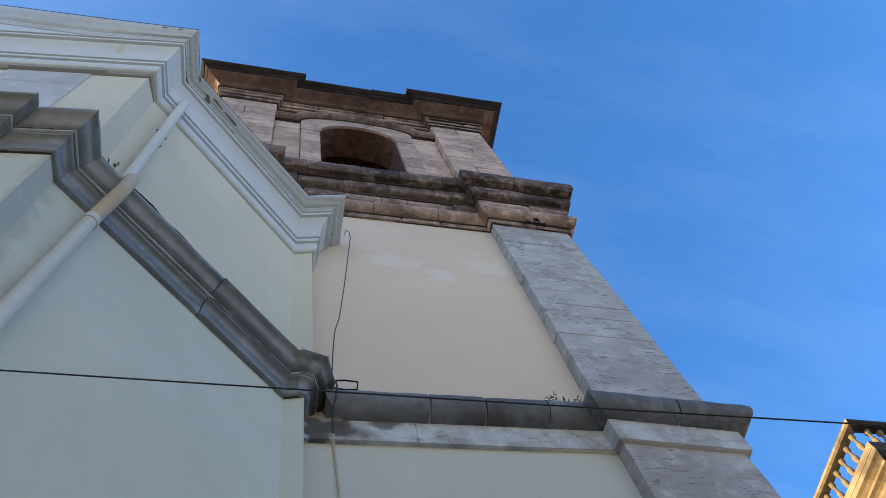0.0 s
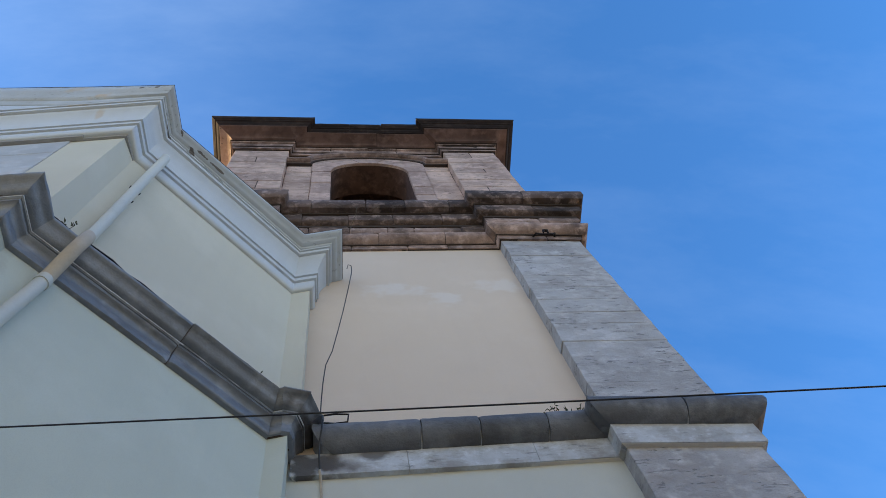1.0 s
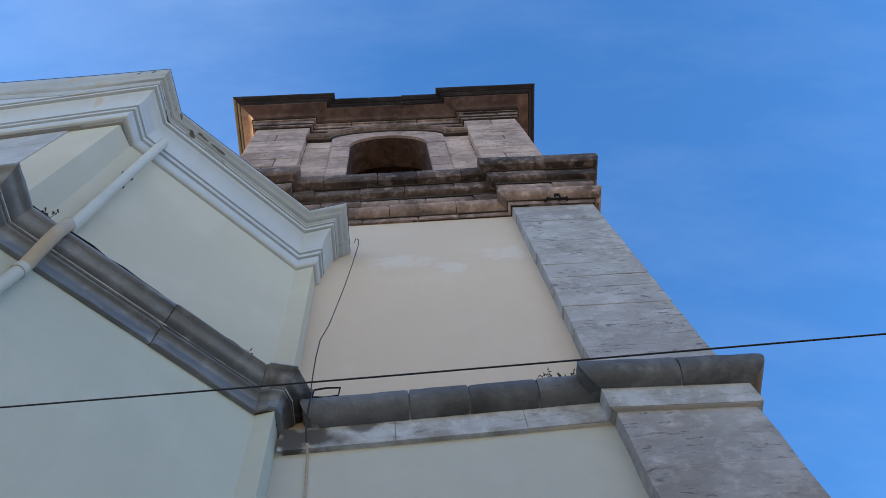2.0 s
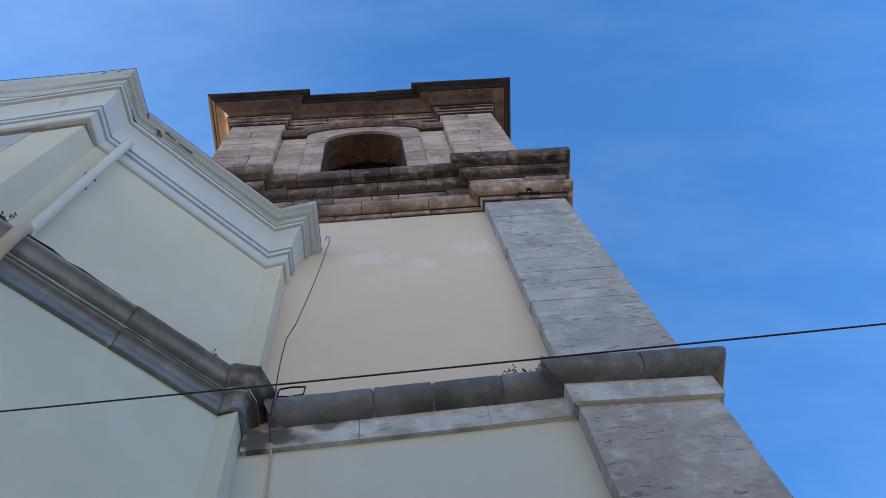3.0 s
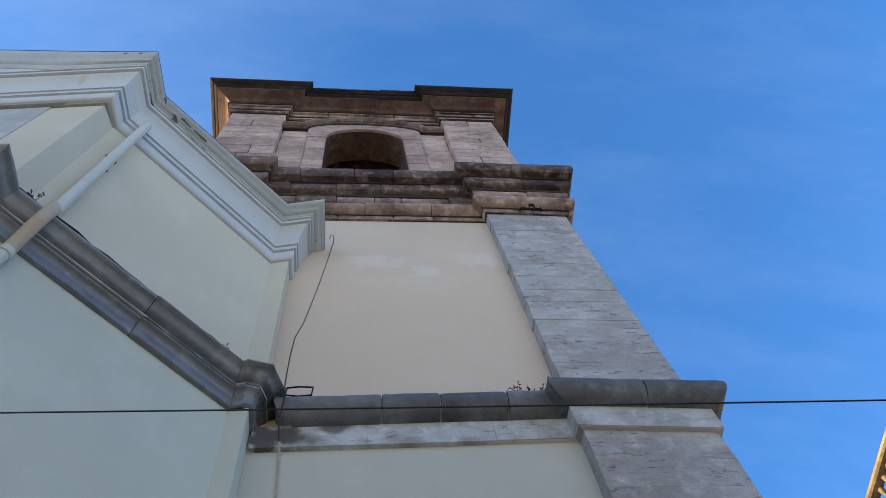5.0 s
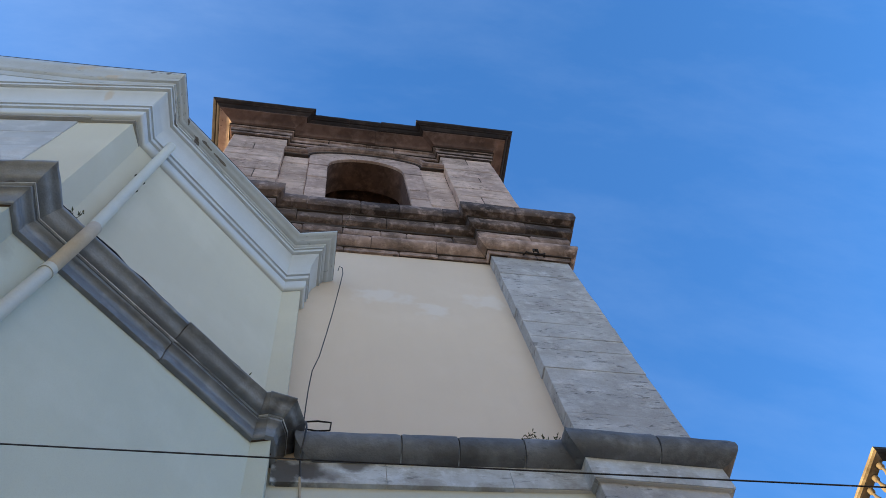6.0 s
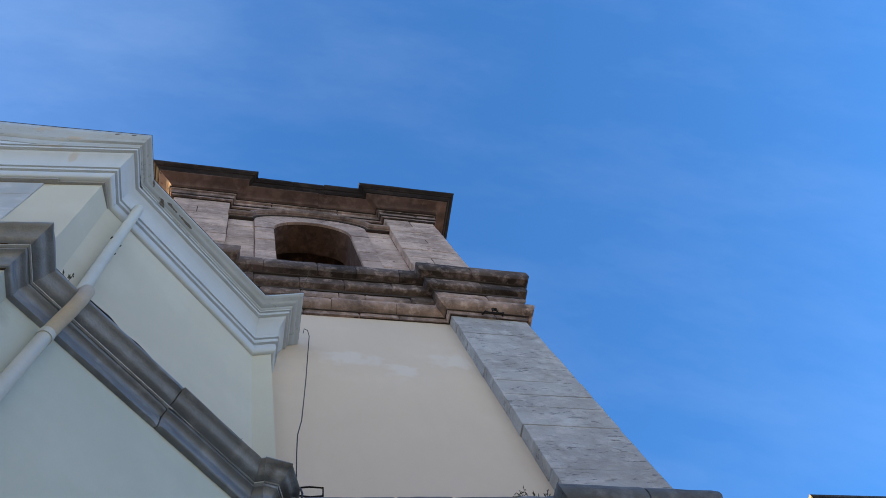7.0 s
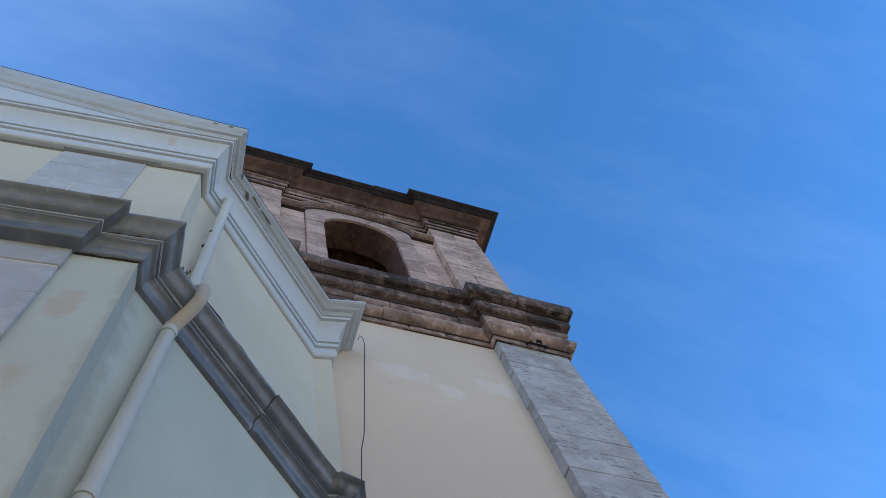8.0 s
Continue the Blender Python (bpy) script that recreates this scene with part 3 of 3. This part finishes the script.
    ashlar(xa, xb, SILL - 0.1, SPRING, BYW - 0.04, BYW + 0.0115, 0.62, 0.9, "stone", SURROUND, surround, rng, gap=0.006, chamfer=0.01, rough=0.008)


def arch_point(t, inner):
    if inner:
        return CX + ARCH_R * math.cos(t), SPRING + ARCH_R * math.sin(t)
    u = max(0.0, min(1.0, (t - 0.0) / math.pi))
    # outer line: upright to the hood's foot, then a flat curve over the crown
    if u < 0.15:
        return CX + ARCH_R + JAMB, SPRING + (HOOD_Z - SPRING) * u / 0.15
    if u > 0.85:
        return CX - ARCH_R - JAMB, SPRING + (HOOD_Z - SPRING) * (1 - u) / 0.15
    w = math.pi * (u - 0.15) / 0.7
    return CX + (ARCH_R + JAMB) * math.cos(w), HOOD_Z + HOOD_RISE * math.sin(w)


VOUSSOIRS = 7
for i in range(VOUSSOIRS):
    rings = []
    for j in range(7):
        t = math.pi * (i + j / 6) / VOUSSOIRS
        t = min(max(t, math.pi * i / VOUSSOIRS + 0.008), math.pi * (i + 1) / VOUSSOIRS - 0.008)
        (xa, za), (xb, zb) = arch_point(t, True), arch_point(t, False)
        f = BYW - 0.04
        rings.append([(xa, f, za), (xb, f, zb), (xb, BYW + 0.0115, zb), (xa, BYW + 0.0115, za)])
    obj("stone", *loft(rings), SURROUND, surround)

# hood mould: level at the sides, rising over the arch
hood_path = [(BXR - BW, HOOD_Z)] + [(CX + 1.06 * math.cos(math.pi * i / 18), HOOD_Z + 0.50 * math.sin(math.pi * i / 18)) for i in range(19)] + [(BXL + BW, HOOD_Z)]
rings, shade_rings = [], []
for i, (x, z) in enumerate(hood_path):
    a, b = hood_path[max(i - 1, 0)], hood_path[min(i + 1, len(hood_path) - 1)]
    d = Vector((b[0] - a[0], b[1] - a[1])).normalized()
    up = Vector((d.y, -d.x)) if d.x < 0 else Vector((-d.y, d.x))
    if up.y < 0:
        up = -up
    shade_rings.append([(x + up.x * h, BYW + 0.05 - o, z + up.y * h) for h, o in ((-0.015, 0), (-0.015, 0.105), (0.02, 0.115), (0.02, 0))])
    rings.append([(x + up.x * h, BYW + 0.05 - o, z + up.y * h) for h, o in ((0.02, 0), (0.02, 0.115), (0.035, 0.125), (0.035, 0.15), (0.06, 0.19), (0.10, 0.20), (0.12, 0.13), (0.12, 0))])
hood = obj("hood_mould", *loft(rings), ROUND, tower, "curved stone hood mould over the belfry arch")
obj("bed_joint", *loft(shade_rings), MORTAR, hood)

# belfry base course and the crowning cornice
course("belfry_base", BPLAN, [(-0.1, 13.36), (0.10, 13.36)] + bulge(0.06, 13.50, 0.10, -60, 85, 5) + [(0.03, 13.64), (-0.1, 13.66)], 0.75, BROWN, rng, MC_LABEL, gap=0.008, jitter=0.014)
frieze = course("crown_fillet", BPLAN, [(-0.1, 17.810), (0.045, 17.810), (0.05, 17.890), (0.03, 17.905), (0.03, 17.93), (0.07, 17.935), (0.075, 18.080), (0.05, 18.095), (0.05, 18.12), (0.10, 18.13), (0.105, 18.175), (-0.1, 18.180)], 0.8, ROUND, rng, "brown stone frieze moulding under the eaves", gap=0.005, jitter=0.009, wear=0.008)
bed_joint(BPLAN, 0.02, 17.785, 0.025, frieze)
bed_joint(BPLAN, 0.062, 17.905, 0.03, frieze)
bed_joint(BPLAN, 0.125, 18.172, 0.024, frieze)
CPLAN = [(x, y - 0.05 if y < 5 else y) for x, y in BPLAN]
course("crown_cornice", CPLAN, [(-0.1, 18.19), (0.09, 18.19), (0.112, 18.20), (0.122, 18.222), (0.16, 18.245), (0.22, 18.262), (0.30, 18.275), (0.335, 18.282), (0.338, 18.300), (-0.1, 18.305)], 1.6, CROWN, rng, "dark overhanging stone cornice of the tower", sunlit_mat=BELFRY, gap=0.003, jitter=0.0078, core_in=0.03, core_up=0.025)
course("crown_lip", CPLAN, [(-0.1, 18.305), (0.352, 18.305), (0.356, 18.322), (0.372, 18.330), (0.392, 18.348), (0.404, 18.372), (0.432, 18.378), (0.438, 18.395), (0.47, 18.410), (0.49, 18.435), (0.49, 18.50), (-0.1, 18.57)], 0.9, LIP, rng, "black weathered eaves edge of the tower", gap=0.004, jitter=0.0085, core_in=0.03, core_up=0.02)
apex = (CX, 4.0 + BH, 19.05)
eave = [(BXL - 0.3, BY0 - 0.3), (BXR + 0.3, BY0 - 0.3), (BXR + 0.3, BYB + 0.3), (BXL - 0.3, BYB + 0.3)]
obj("roof", [(x * 0.99 + apex[0] * 0.01, y * 0.99 + apex[1] * 0.01, 18.51) for x, y in eave] + [apex], [(0, 1, 4), (1, 2, 4), (2, 3, 4), (3, 0, 4), (3, 2, 1, 0)], TILE, tower, "low clay tile roof")

# ---- church wing with the canted corner ----
TURN = 0.092                               # the front turns back from the street towards -x
wing = thing("church_wing", (-5, 5, 0), "cream plastered church wing with a canted corner", "church")
LOW_WALL = [(-14.0, 2.24 + TURN * 11.905), (-2.095, 2.24), (-2.079, 2.422), (-0.438, 3.923), (-0.288, 3.896), (-0.288, YW - 0.004)]
CORNICE = [(-14.0, 2.206 + TURN * 12.069), (-1.931, 2.206), (-1.901, 2.498), (-0.398, 3.929), (-0.187, 3.895), (-0.187, YW - 0.004)]
UP_WALL = [(-14.0, 2.271 + TURN * 12.0), (-1.990, 2.271), (-1.932, 2.496), (-0.404, 3.951), (-0.212, 3.917), (-0.212, YW - 0.004)]
BACK = [(-2.2, YW - 0.004), (-2.2, 9.5), (-14.0, 9.5)]
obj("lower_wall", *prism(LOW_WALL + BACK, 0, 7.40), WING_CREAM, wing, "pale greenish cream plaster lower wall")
obj("upper_wall", *prism(UP_WALL + BACK, 7.40, 11.0), WING_UPPER, wing, "warm cream plaster upper wall")
obj("roof", *prism([(-13.9, 3.6), (-2.4, 2.6), (-2.4, 9.4), (-13.9, 9.4)], 11.0, 11.1), TILE, wing, "flat tiled roof behind the cornice")


def front(x, out, upper):
    """A point of the front, so far out from its wall."""
    y = 2.271 + TURN * (-1.99 - x) if upper else 2.24 + TURN * (-2.095 - x)
    return x, y - out


# dressed stone pilaster let into the front, its stones turned with the wall
SP0, SP1, PROUD = -3.26, -2.50, 0.085


for upper, z0, z1, proud in ((False, 0.0, 7.2, 0.030), (True, 7.5, 10.14, 0.014)):
    m = Matrix.Translation((*front(SP1, 0.0, upper), 0)) @ Matrix.Rotation(-math.atan(TURN), 4, "Z")
    core = obj("pilaster", *placed(box(SP0 - SP1 + 0.01, -0.01, 0.006 - proud, 0.05, z0, z1), m), PALE_MORTAR, wing, "grey dressed stone pilaster let into the plaster")
    ashlar(SP0 - SP1, 0.0, z0, z1, -proud, 0.04, 0.48, 0.62, "stone", PALE, core, rng, gap=0.008, chamfer=0.005, rough=0.006)
    for o in core.children:
        o.data.transform(m)

# moulded string course of the wing
LOW = [(-0.06, 7.180), (0.030, 7.180), (0.042, 7.188), (0.046, 7.205)] + bulge(0.118, 7.262, 0.070, 195, 105, 6) + [(0.104, 7.340), (0.104, 7.350), (0.113, 7.352), (0.115, 7.370)]
LOW += [(0.136, 7.374), (0.152, 7.380), (0.166, 7.391), (0.178, 7.407), (0.188, 7.425), (0.200, 7.441), (0.218, 7.455), (0.238, 7.464), (0.246, 7.476), (0.243, 7.491), (0.15, 7.545), (-0.06, 7.585)]
LOW_PLAN = [LOW_WALL[0], front(SP0, 0, False), front(SP0, PROUD, False), front(SP1, PROUD, False), front(SP1, 0, False)] + LOW_WALL[1:4] + [(-0.335, 3.904), (-0.303, 3.912), (-0.290, 3.945), (-0.288, YW - 0.004)]
low_core = obj("string_course", *moulding(LOW_PLAN, [(o - 0.020 if o > 0.011 else o, z) for o, z in LOW]), MORTAR, wing, "dark grey moulded stone string course of the wing")
stones(LOW_PLAN, False, range(len(LOW_PLAN) - 1), LOW, 0.95, "stone", STRING, low_core, rng, 0.003, 0.0072, wear=0.004)
FILLET = [(0.09, 7.353), (0.117, 7.353), (0.119, 7.357), (0.119, 7.363), (0.117, 7.367), (0.09, 7.367)]
obj("fillet", *moulding(LOW_PLAN, FILLET), STRIP, wing, "thin pale fillet along the string course")
edge = [Vector(LOW_WALL[2]).lerp(Vector(LOW_WALL[3]), i / 16) for i in range(17)]
edge = [tuple(p + Vector((0.676, -0.737)) * (rng.uniform(-0.016, 0.006) if 0 < i < 16 else 0.0)) for i, p in enumerate(edge)]
obj("flashing", *moulding(edge, [(-0.03, 7.595), (0.19, 7.535), (0.228, 7.520), (0.233, 7.524), (0.20, 7.548), (-0.03, 7.605)]), LEAD, wing, "dark lead flashing lipping over the string course")

# white cornice, its mouldings from the bed up
UP = [(-0.11, 10.17), (-0.010, 10.17), (0.006, 10.176), (0.018, 10.195), (0.026, 10.225), (0.026, 10.26), (0.022, 10.355), (0.016, 10.360), (0.016, 10.378), (0.043, 10.380), (0.046, 10.40), (0.046, 10.448), (0.036, 10.452), (0.036, 10.470), (0.060, 10.472), (0.062, 10.525), (0.050, 10.530)]
UP += [(0.058, 10.56), (0.064, 10.63), (0.078, 10.71), (0.100, 10.78), (0.124, 10.835), (0.140, 10.862), (0.140, 10.882), (0.172, 10.884), (0.176, 10.905), (0.177, 10.932), (0.164, 10.936), (0.164, 10.952), (0.190, 10.954), (0.192, 10.978), (-0.11, 10.985)]
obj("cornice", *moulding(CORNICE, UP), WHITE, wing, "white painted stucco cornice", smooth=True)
obj("cornice_bed", *moulding([CORNICE[0], front(SP0, 0.03, True), front(SP0, 0.055, True), front(SP1 + 0.12, 0.055, True), front(SP1 + 0.12, 0.03, True), (-1.962, 2.240), (-1.925, 2.497)], [(-0.05, 10.135), (-0.004, 10.135), (0.0, 10.14), (0.0, 10.168), (-0.05, 10.168)]), SOFFIT_GREY, wing, "bare grey stone bed under the cornice")

# the gutter moulding: level round the canted corner, raking up along the front like a gable
SIMA = [(0.186, 0.0), (0.205, 0.012), (0.212, 0.030), (0.246, 0.036), (0.262, 0.050), (0.276, 0.066), (0.300, 0.076), (0.318, 0.088), (0.330, 0.100), (0.330, 0.134), (0.18, 0.18), (-0.06, 0.20)]
GABLE_X, APEX_X, RAKE = -2.62, -8.0, 0.445
_, cw = mitres(CORNICE, False)
cap = [(-0.06, 0.0)] + SIMA
front_cap = [(min(o, 0.2) + 0.78 * max(0.0, o - 0.2), h) for o, h in cap]


def rake_ring(x, foot, tall):
    y = 2.206 + TURN * (-1.931 - x)
    return [(x - o * TURN, y - o, foot + h * tall) for o, h in front_cap]


level = [ring([(o, 10.978 + h) for o, h in (front_cap if k < 3 else cap)], CORNICE[k], cw[k]) for k in range(1, 6)]
apex_z = 10.978 + RAKE * (GABLE_X - APEX_X)
slope = [rake_ring(-14.0, 10.978, 3.9), rake_ring(APEX_X, apex_z, 3.9), rake_ring(GABLE_X, 10.979, 3.75)]
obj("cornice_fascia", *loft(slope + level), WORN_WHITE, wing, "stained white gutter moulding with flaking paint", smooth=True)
tympanum = [(GABLE_X, 10.98), (APEX_X, apex_z + 0.05), (-14.0, 10.98)]
tv = [(x, 2.206 + TURN * (-1.931 - x) - o, z) for o in (0.180, -0.2) for x, z in tympanum]
obj("gable_wall", tv, [(0, 1, 2), (5, 4, 3), (0, 3, 4, 1), (1, 4, 5, 2), (2, 5, 3, 0)], WHITE, wing, "white painted gable wall above the cornice")
drip = [r[10] for r in slope[1:] + level]
obj("drip_edge", *tube([(x, y, z + 0.004) for x, y, z in drip], 0.006, 6), LEAD, wing, "thin dark drip edge on top of the cornice")

# ---- drainpipe on the canted wall ----
pipe = thing("drainpipe", (-1.72, 2.60, 0), "cream painted drainpipe with a bare clay elbow over the moulding", "drainpipe")
bd = Vector((1.62, 1.49, 0)).normalized()
bn = Vector((bd.y, -bd.x, 0))


def on_pipe(off, z):
    s = 0.305 + 0.03 * min(1.0, max(0.0, (z - 7.0) / 0.75)) + 0.012 * max(0.0, z - 7.75) - 0.06 * min(2.6, max(0.0, 7.0 - z))
    return tuple(Vector((-2.08, 2.44, 0)) + bd * s + bn * off + Vector((0, 0, z)))


obj("upper_pipe", *tube([on_pipe(0.12, 10.50), on_pipe(0.19, 10.475), on_pipe(0.205, 10.44), on_pipe(0.203, 10.40), on_pipe(0.12, 7.75)], 0.047, 14), PIPE, pipe, smooth=True)
obj("elbow", *tube([on_pipe(0.12, 7.80), on_pipe(0.125, 7.72), on_pipe(0.22, 7.62), on_pipe(0.265, 7.55), on_pipe(0.265, 7.34), on_pipe(0.22, 7.22), on_pipe(0.12, 7.10), on_pipe(0.08, 7.02)], 0.05, 14), PIPE_BARE, pipe, "bare tan clay elbow", smooth=True)
obj("lower_pipe", *tube([on_pipe(0.08, 7.10), on_pipe(0.08, 7.0), on_pipe(0.08, 4.4), on_pipe(0.08, 0.0)], 0.047, 14), PIPE, pipe, smooth=True)
for z in (7.74, 6.98, 5.0, 3.0):
    off = 0.12 + 0.031 * (z - 7.75) if z > 7.5 else 0.08
    obj("collar", *tube([on_pipe(off, z - 0.04), on_pipe(off, z + 0.04)], 0.055, 14), PIPE, pipe, smooth=True)
for z, side in ((9.20, 0.05), (9.20, -0.05), (8.95, 0.05)):
    foot = Vector(on_pipe(0.12 + 0.031 * (z - 7.75), z)) + bd * side
    obj("bolt", *tube([foot - bn * 0.015, foot, foot + bn * 0.008, foot + bn * 0.012], [0.004, 0.007, 0.007, 0.004], 6), IRON, pipe)
for z in (9.05, 6.6, 3.6, 1.5):
    obj("bracket", *tube([on_pipe(0.0, z), on_pipe(0.12, z)], 0.012, 6), IRON, pipe)

# ---- cables and ironwork ----
cable = thing("overhead_cable", (0, 2, 4), "thin black overhead cable strung across the street", "cable")
pts = []
for i in range(41):
    x = WIRE_X0 + (WIRE_X1 - WIRE_X0) * i / 40
    pts.append((x, WIRE[0] + WIRE[1] * x, WIRE[2] + WIRE[3] * x + WIRE[4] * x * x))
obj("strand", *tube(pts, 0.0031, 6), BLACK, cable)

wall_cable = thing("wall_cable", (0, YW, 9), "thin black cable hanging loose on the tower wall", "cable")
drop = [(0.20, 4.03, 11.17), (0.215, 4.01, 11.26), (0.25, 4.0, 11.19), (0.255, 3.99, 10.98), (0.225, 3.99, 10.64), (0.195, 3.99, 10.31), (0.14, 3.97, 9.70), (0.09, 3.95, 9.20), (0.035, 3.92, 8.66), (-0.02, 3.90, 8.34), (-0.04, 3.92, 8.05), (-0.05, 3.95, 7.80), (-0.055, 3.98, 7.62)]
obj("strand", *tube(drop, 0.0052, 6), BLACK, wall_cable)
obj("loose_end", *tube([(-0.055, 3.98, 7.62), (-0.035, 3.93, 7.52), (-0.03, 3.90, 7.40), (-0.04, 3.92, 7.28), (-0.06, YW - 0.14, 7.16), (-0.05, YW - 0.06, 7.0)], 0.008, 6), BLACK, wall_cable)
obj("painted_tail", *tube([(-0.05, YW - 0.06, 7.0), (-0.04, YW - 0.008, 6.9), (-0.02, YW - 0.008, 6.4), (-0.05, YW - 0.008, 5.4), (-0.04, YW - 0.008, 3.0)], 0.010, 6), PAINTED_CABLE, wall_cable)

sill_wire = thing("loose_wire", (0.3, 3.9, 13), "short loose wire hanging over the tower cornice", "cable")
obj("strand", *tube([(0.36, 4.0, 13.68), (0.35, 3.93, 13.62), (0.33, 3.80, 13.44), (0.335, 3.795, 13.25), (0.36, 3.84, 13.1), (0.34, 3.89, 12.95), (0.29, 3.96, 12.80), (0.26, 3.98, 12.62)], 0.004, 5), STEM, sill_wire)

hook = thing("iron_bracket", (0.05, YW, 7.7), "small bent iron bracket above the string course", "bracket")
obj("rod", *tube([(-0.05, YW, 7.62), (-0.05, YW - 0.10, 7.60), (0.06, YW - 0.10, 7.58), (0.16, YW - 0.10, 7.60), (0.17, YW - 0.10, 7.72), (0.06, YW - 0.10, 7.73), (-0.04, YW - 0.10, 7.71), (-0.05, YW - 0.10, 7.62)], 0.008, 6), IRON, hook)
clamp = thing("iron_clamp", (2.9, Y0, 12.2), "black iron clamp hanging under the capital", "bracket")
obj("rod", *tube([(2.72, Y0 - 0.02, 12.23), (2.74, Y0 - 0.10, 12.16), (2.78, Y0 - 0.10, 12.12), (2.96, Y0 - 0.10, 12.12), (3.0, Y0 - 0.10, 12.16), (3.02, Y0 - 0.02, 12.23)], 0.014, 6), IRON, clamp)
obj("plate", *tube([(2.84, Y0 - 0.115, 12.15), (2.85, Y0 - 0.125, 12.20), (2.90, Y0 - 0.120, 12.21), (2.91, Y0 - 0.11, 12.15)], [0.012, 0.022, 0.024, 0.010], 7), IRON, clamp)


# ---- weeds rooted on the mouldings ----
def weed(at, height, stems, seed, label):
    r = random.Random(seed)
    e = thing("weed", at, label, "plant", "weeds on the mouldings")
    at = Vector(at)
    for _ in range(stems):
        lean = Vector((r.uniform(-0.6, 0.6), r.uniform(-0.5, 0.1), 1)).normalized()
        h = height * r.uniform(0.5, 1.1)
        root = at + Vector((r.uniform(-0.04, 0.04), r.uniform(-0.02, 0.02), -0.01))
        pts = [root + lean * h * s + Vector((r.uniform(-1, 1), r.uniform(-1, 1), 0)) * 0.02 * s for s in (0, 0.35, 0.7, 1)]
        parts = [tube(pts, [0.004, 0.0035, 0.0025, 0.0015], 5)]
        obj("stem", *join(*parts), STEM, e)
        leaf_v, leaf_f = [], []
        for _ in range(9):
            s = r.uniform(0.25, 1.0)
            c = root + lean * h * s
            a = Vector((r.uniform(-1, 1), r.uniform(-1, 1), r.uniform(-0.3, 0.8))).normalized()
            b = a.orthogonal().normalized()
            n = a.cross(b) * 0.004
            L, W = r.uniform(0.02, 0.045), r.uniform(0.006, 0.011)
            o = len(leaf_v)
            leaf_v += [tuple(c), tuple(c + a * L * 0.5 + b * W + n), tuple(c + a * L), tuple(c + a * L * 0.5 - b * W + n), tuple(c + a * L * 0.5 - n)]
            leaf_f += [(o, o + 1, o + 2, o + 3), (o, o + 4, o + 1), (o + 1, o + 4, o + 2), (o + 2, o + 4, o + 3), (o + 3, o + 4, o)]
        obj("leaves", leaf_v, leaf_f, LEAF, e, tidy=False)


weed((1.95, YW - 0.06, 7.62), 0.17, 4, 1, "dry weed sprouting on the tower string course")
weed((2.10, YW - 0.08, 7.61), 0.20, 5, 2, "dry weed sprouting on the tower string course")
weed((1.80, YW - 0.06, 7.61), 0.13, 3, 3, "dry weed sprouting on the tower string course")
weed((-0.44, 3.76, 7.54), 0.26, 5, 4, "dry weed sprouting at the end of the wing moulding")
weed((-1.86, 2.42, 7.54), 0.22, 6, 5, "dry weed sprouting beside the drainpipe")
weed((-0.50, 3.74, 7.54), 0.14, 3, 6, "dry weed sprouting at the end of the wing moulding")

# ---- neighbouring house with a balustrade ----
HX, HY, HZ = HOUSE_AT
house = thing("house", (HX + 5, HY + 6, 0), "ochre plastered house with a stone roof balustrade", "house")
HP = [(HX + 0.35, HY + 0.35), (HX + 10.0, HY + 0.35), (HX + 10.0, HY + 12.0), (HX + 0.35, HY + 12.0)]
obj("wall", *prism(HP, 0, HZ - 0.80), HOUSE, house, "sunlit ochre plaster wall")
HC = [(-0.1, -1.25), (0.03, -1.25), (0.05, -1.18), (0.05, -1.12), (0.10, -1.08), (0.17, -1.05), (0.17, -1.0), (0.24, -0.95), (0.31, -0.92), (0.31, -0.82), (-0.1, -0.78)]
_, HW = mitres(HP, True)


def house_run(profile, corners):
    return loft([ring([(o, HZ + z) for o, z in profile], HP[k], HW[k]) for k in corners])


FOOT_RAIL = [(0.06, -0.80), (0.30, -0.80), (0.30, -0.66), (0.06, -0.66), (0.06, -0.80)]
HAND_RAIL = [(0.12, -0.11), (0.31, -0.11), (0.35, -0.08), (0.35, -0.02), (0.31, 0.0), (0.12, 0.0), (0.12, -0.11)]
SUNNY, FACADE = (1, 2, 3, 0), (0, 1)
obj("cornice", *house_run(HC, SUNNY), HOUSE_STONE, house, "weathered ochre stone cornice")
obj("front_cornice", *house_run(HC, FACADE), SHADED_STONE, house, "blackened stone cornice over the facade")
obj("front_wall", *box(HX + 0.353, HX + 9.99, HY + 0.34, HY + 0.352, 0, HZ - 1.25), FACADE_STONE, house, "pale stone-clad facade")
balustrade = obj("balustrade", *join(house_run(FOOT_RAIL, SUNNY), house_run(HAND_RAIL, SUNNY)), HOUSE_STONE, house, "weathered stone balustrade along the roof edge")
obj("front_rail", *join(house_run(FOOT_RAIL, FACADE), house_run(HAND_RAIL, FACADE)), SHADED_STONE, balustrade, "blackened front rails")
BAL = [(-0.67, 0.07), (-0.62, 0.07), (-0.60, 0.045), (-0.55, 0.04), (-0.48, 0.062), (-0.42, 0.058), (-0.32, 0.030), (-0.24, 0.028), (-0.21, 0.055), (-0.18, 0.06), (-0.13, 0.06)]
first = None
spots = [(HX + 0.17, HY + 0.30 + 0.27 * i) for i in range(37)] + [(HX + 0.44 + 0.27 * i, HY + 0.17) for i in range(34)]
for x, y in spots:
    if first is None:
        first = obj("baluster", *lathe(0, 0, BAL), HOUSE_STONE, balustrade, smooth=True)
        first.location = (x, y, HZ)
    else:
        o = first.copy()
        scene.collection.objects.link(o)
        o.location = (x, y, HZ)
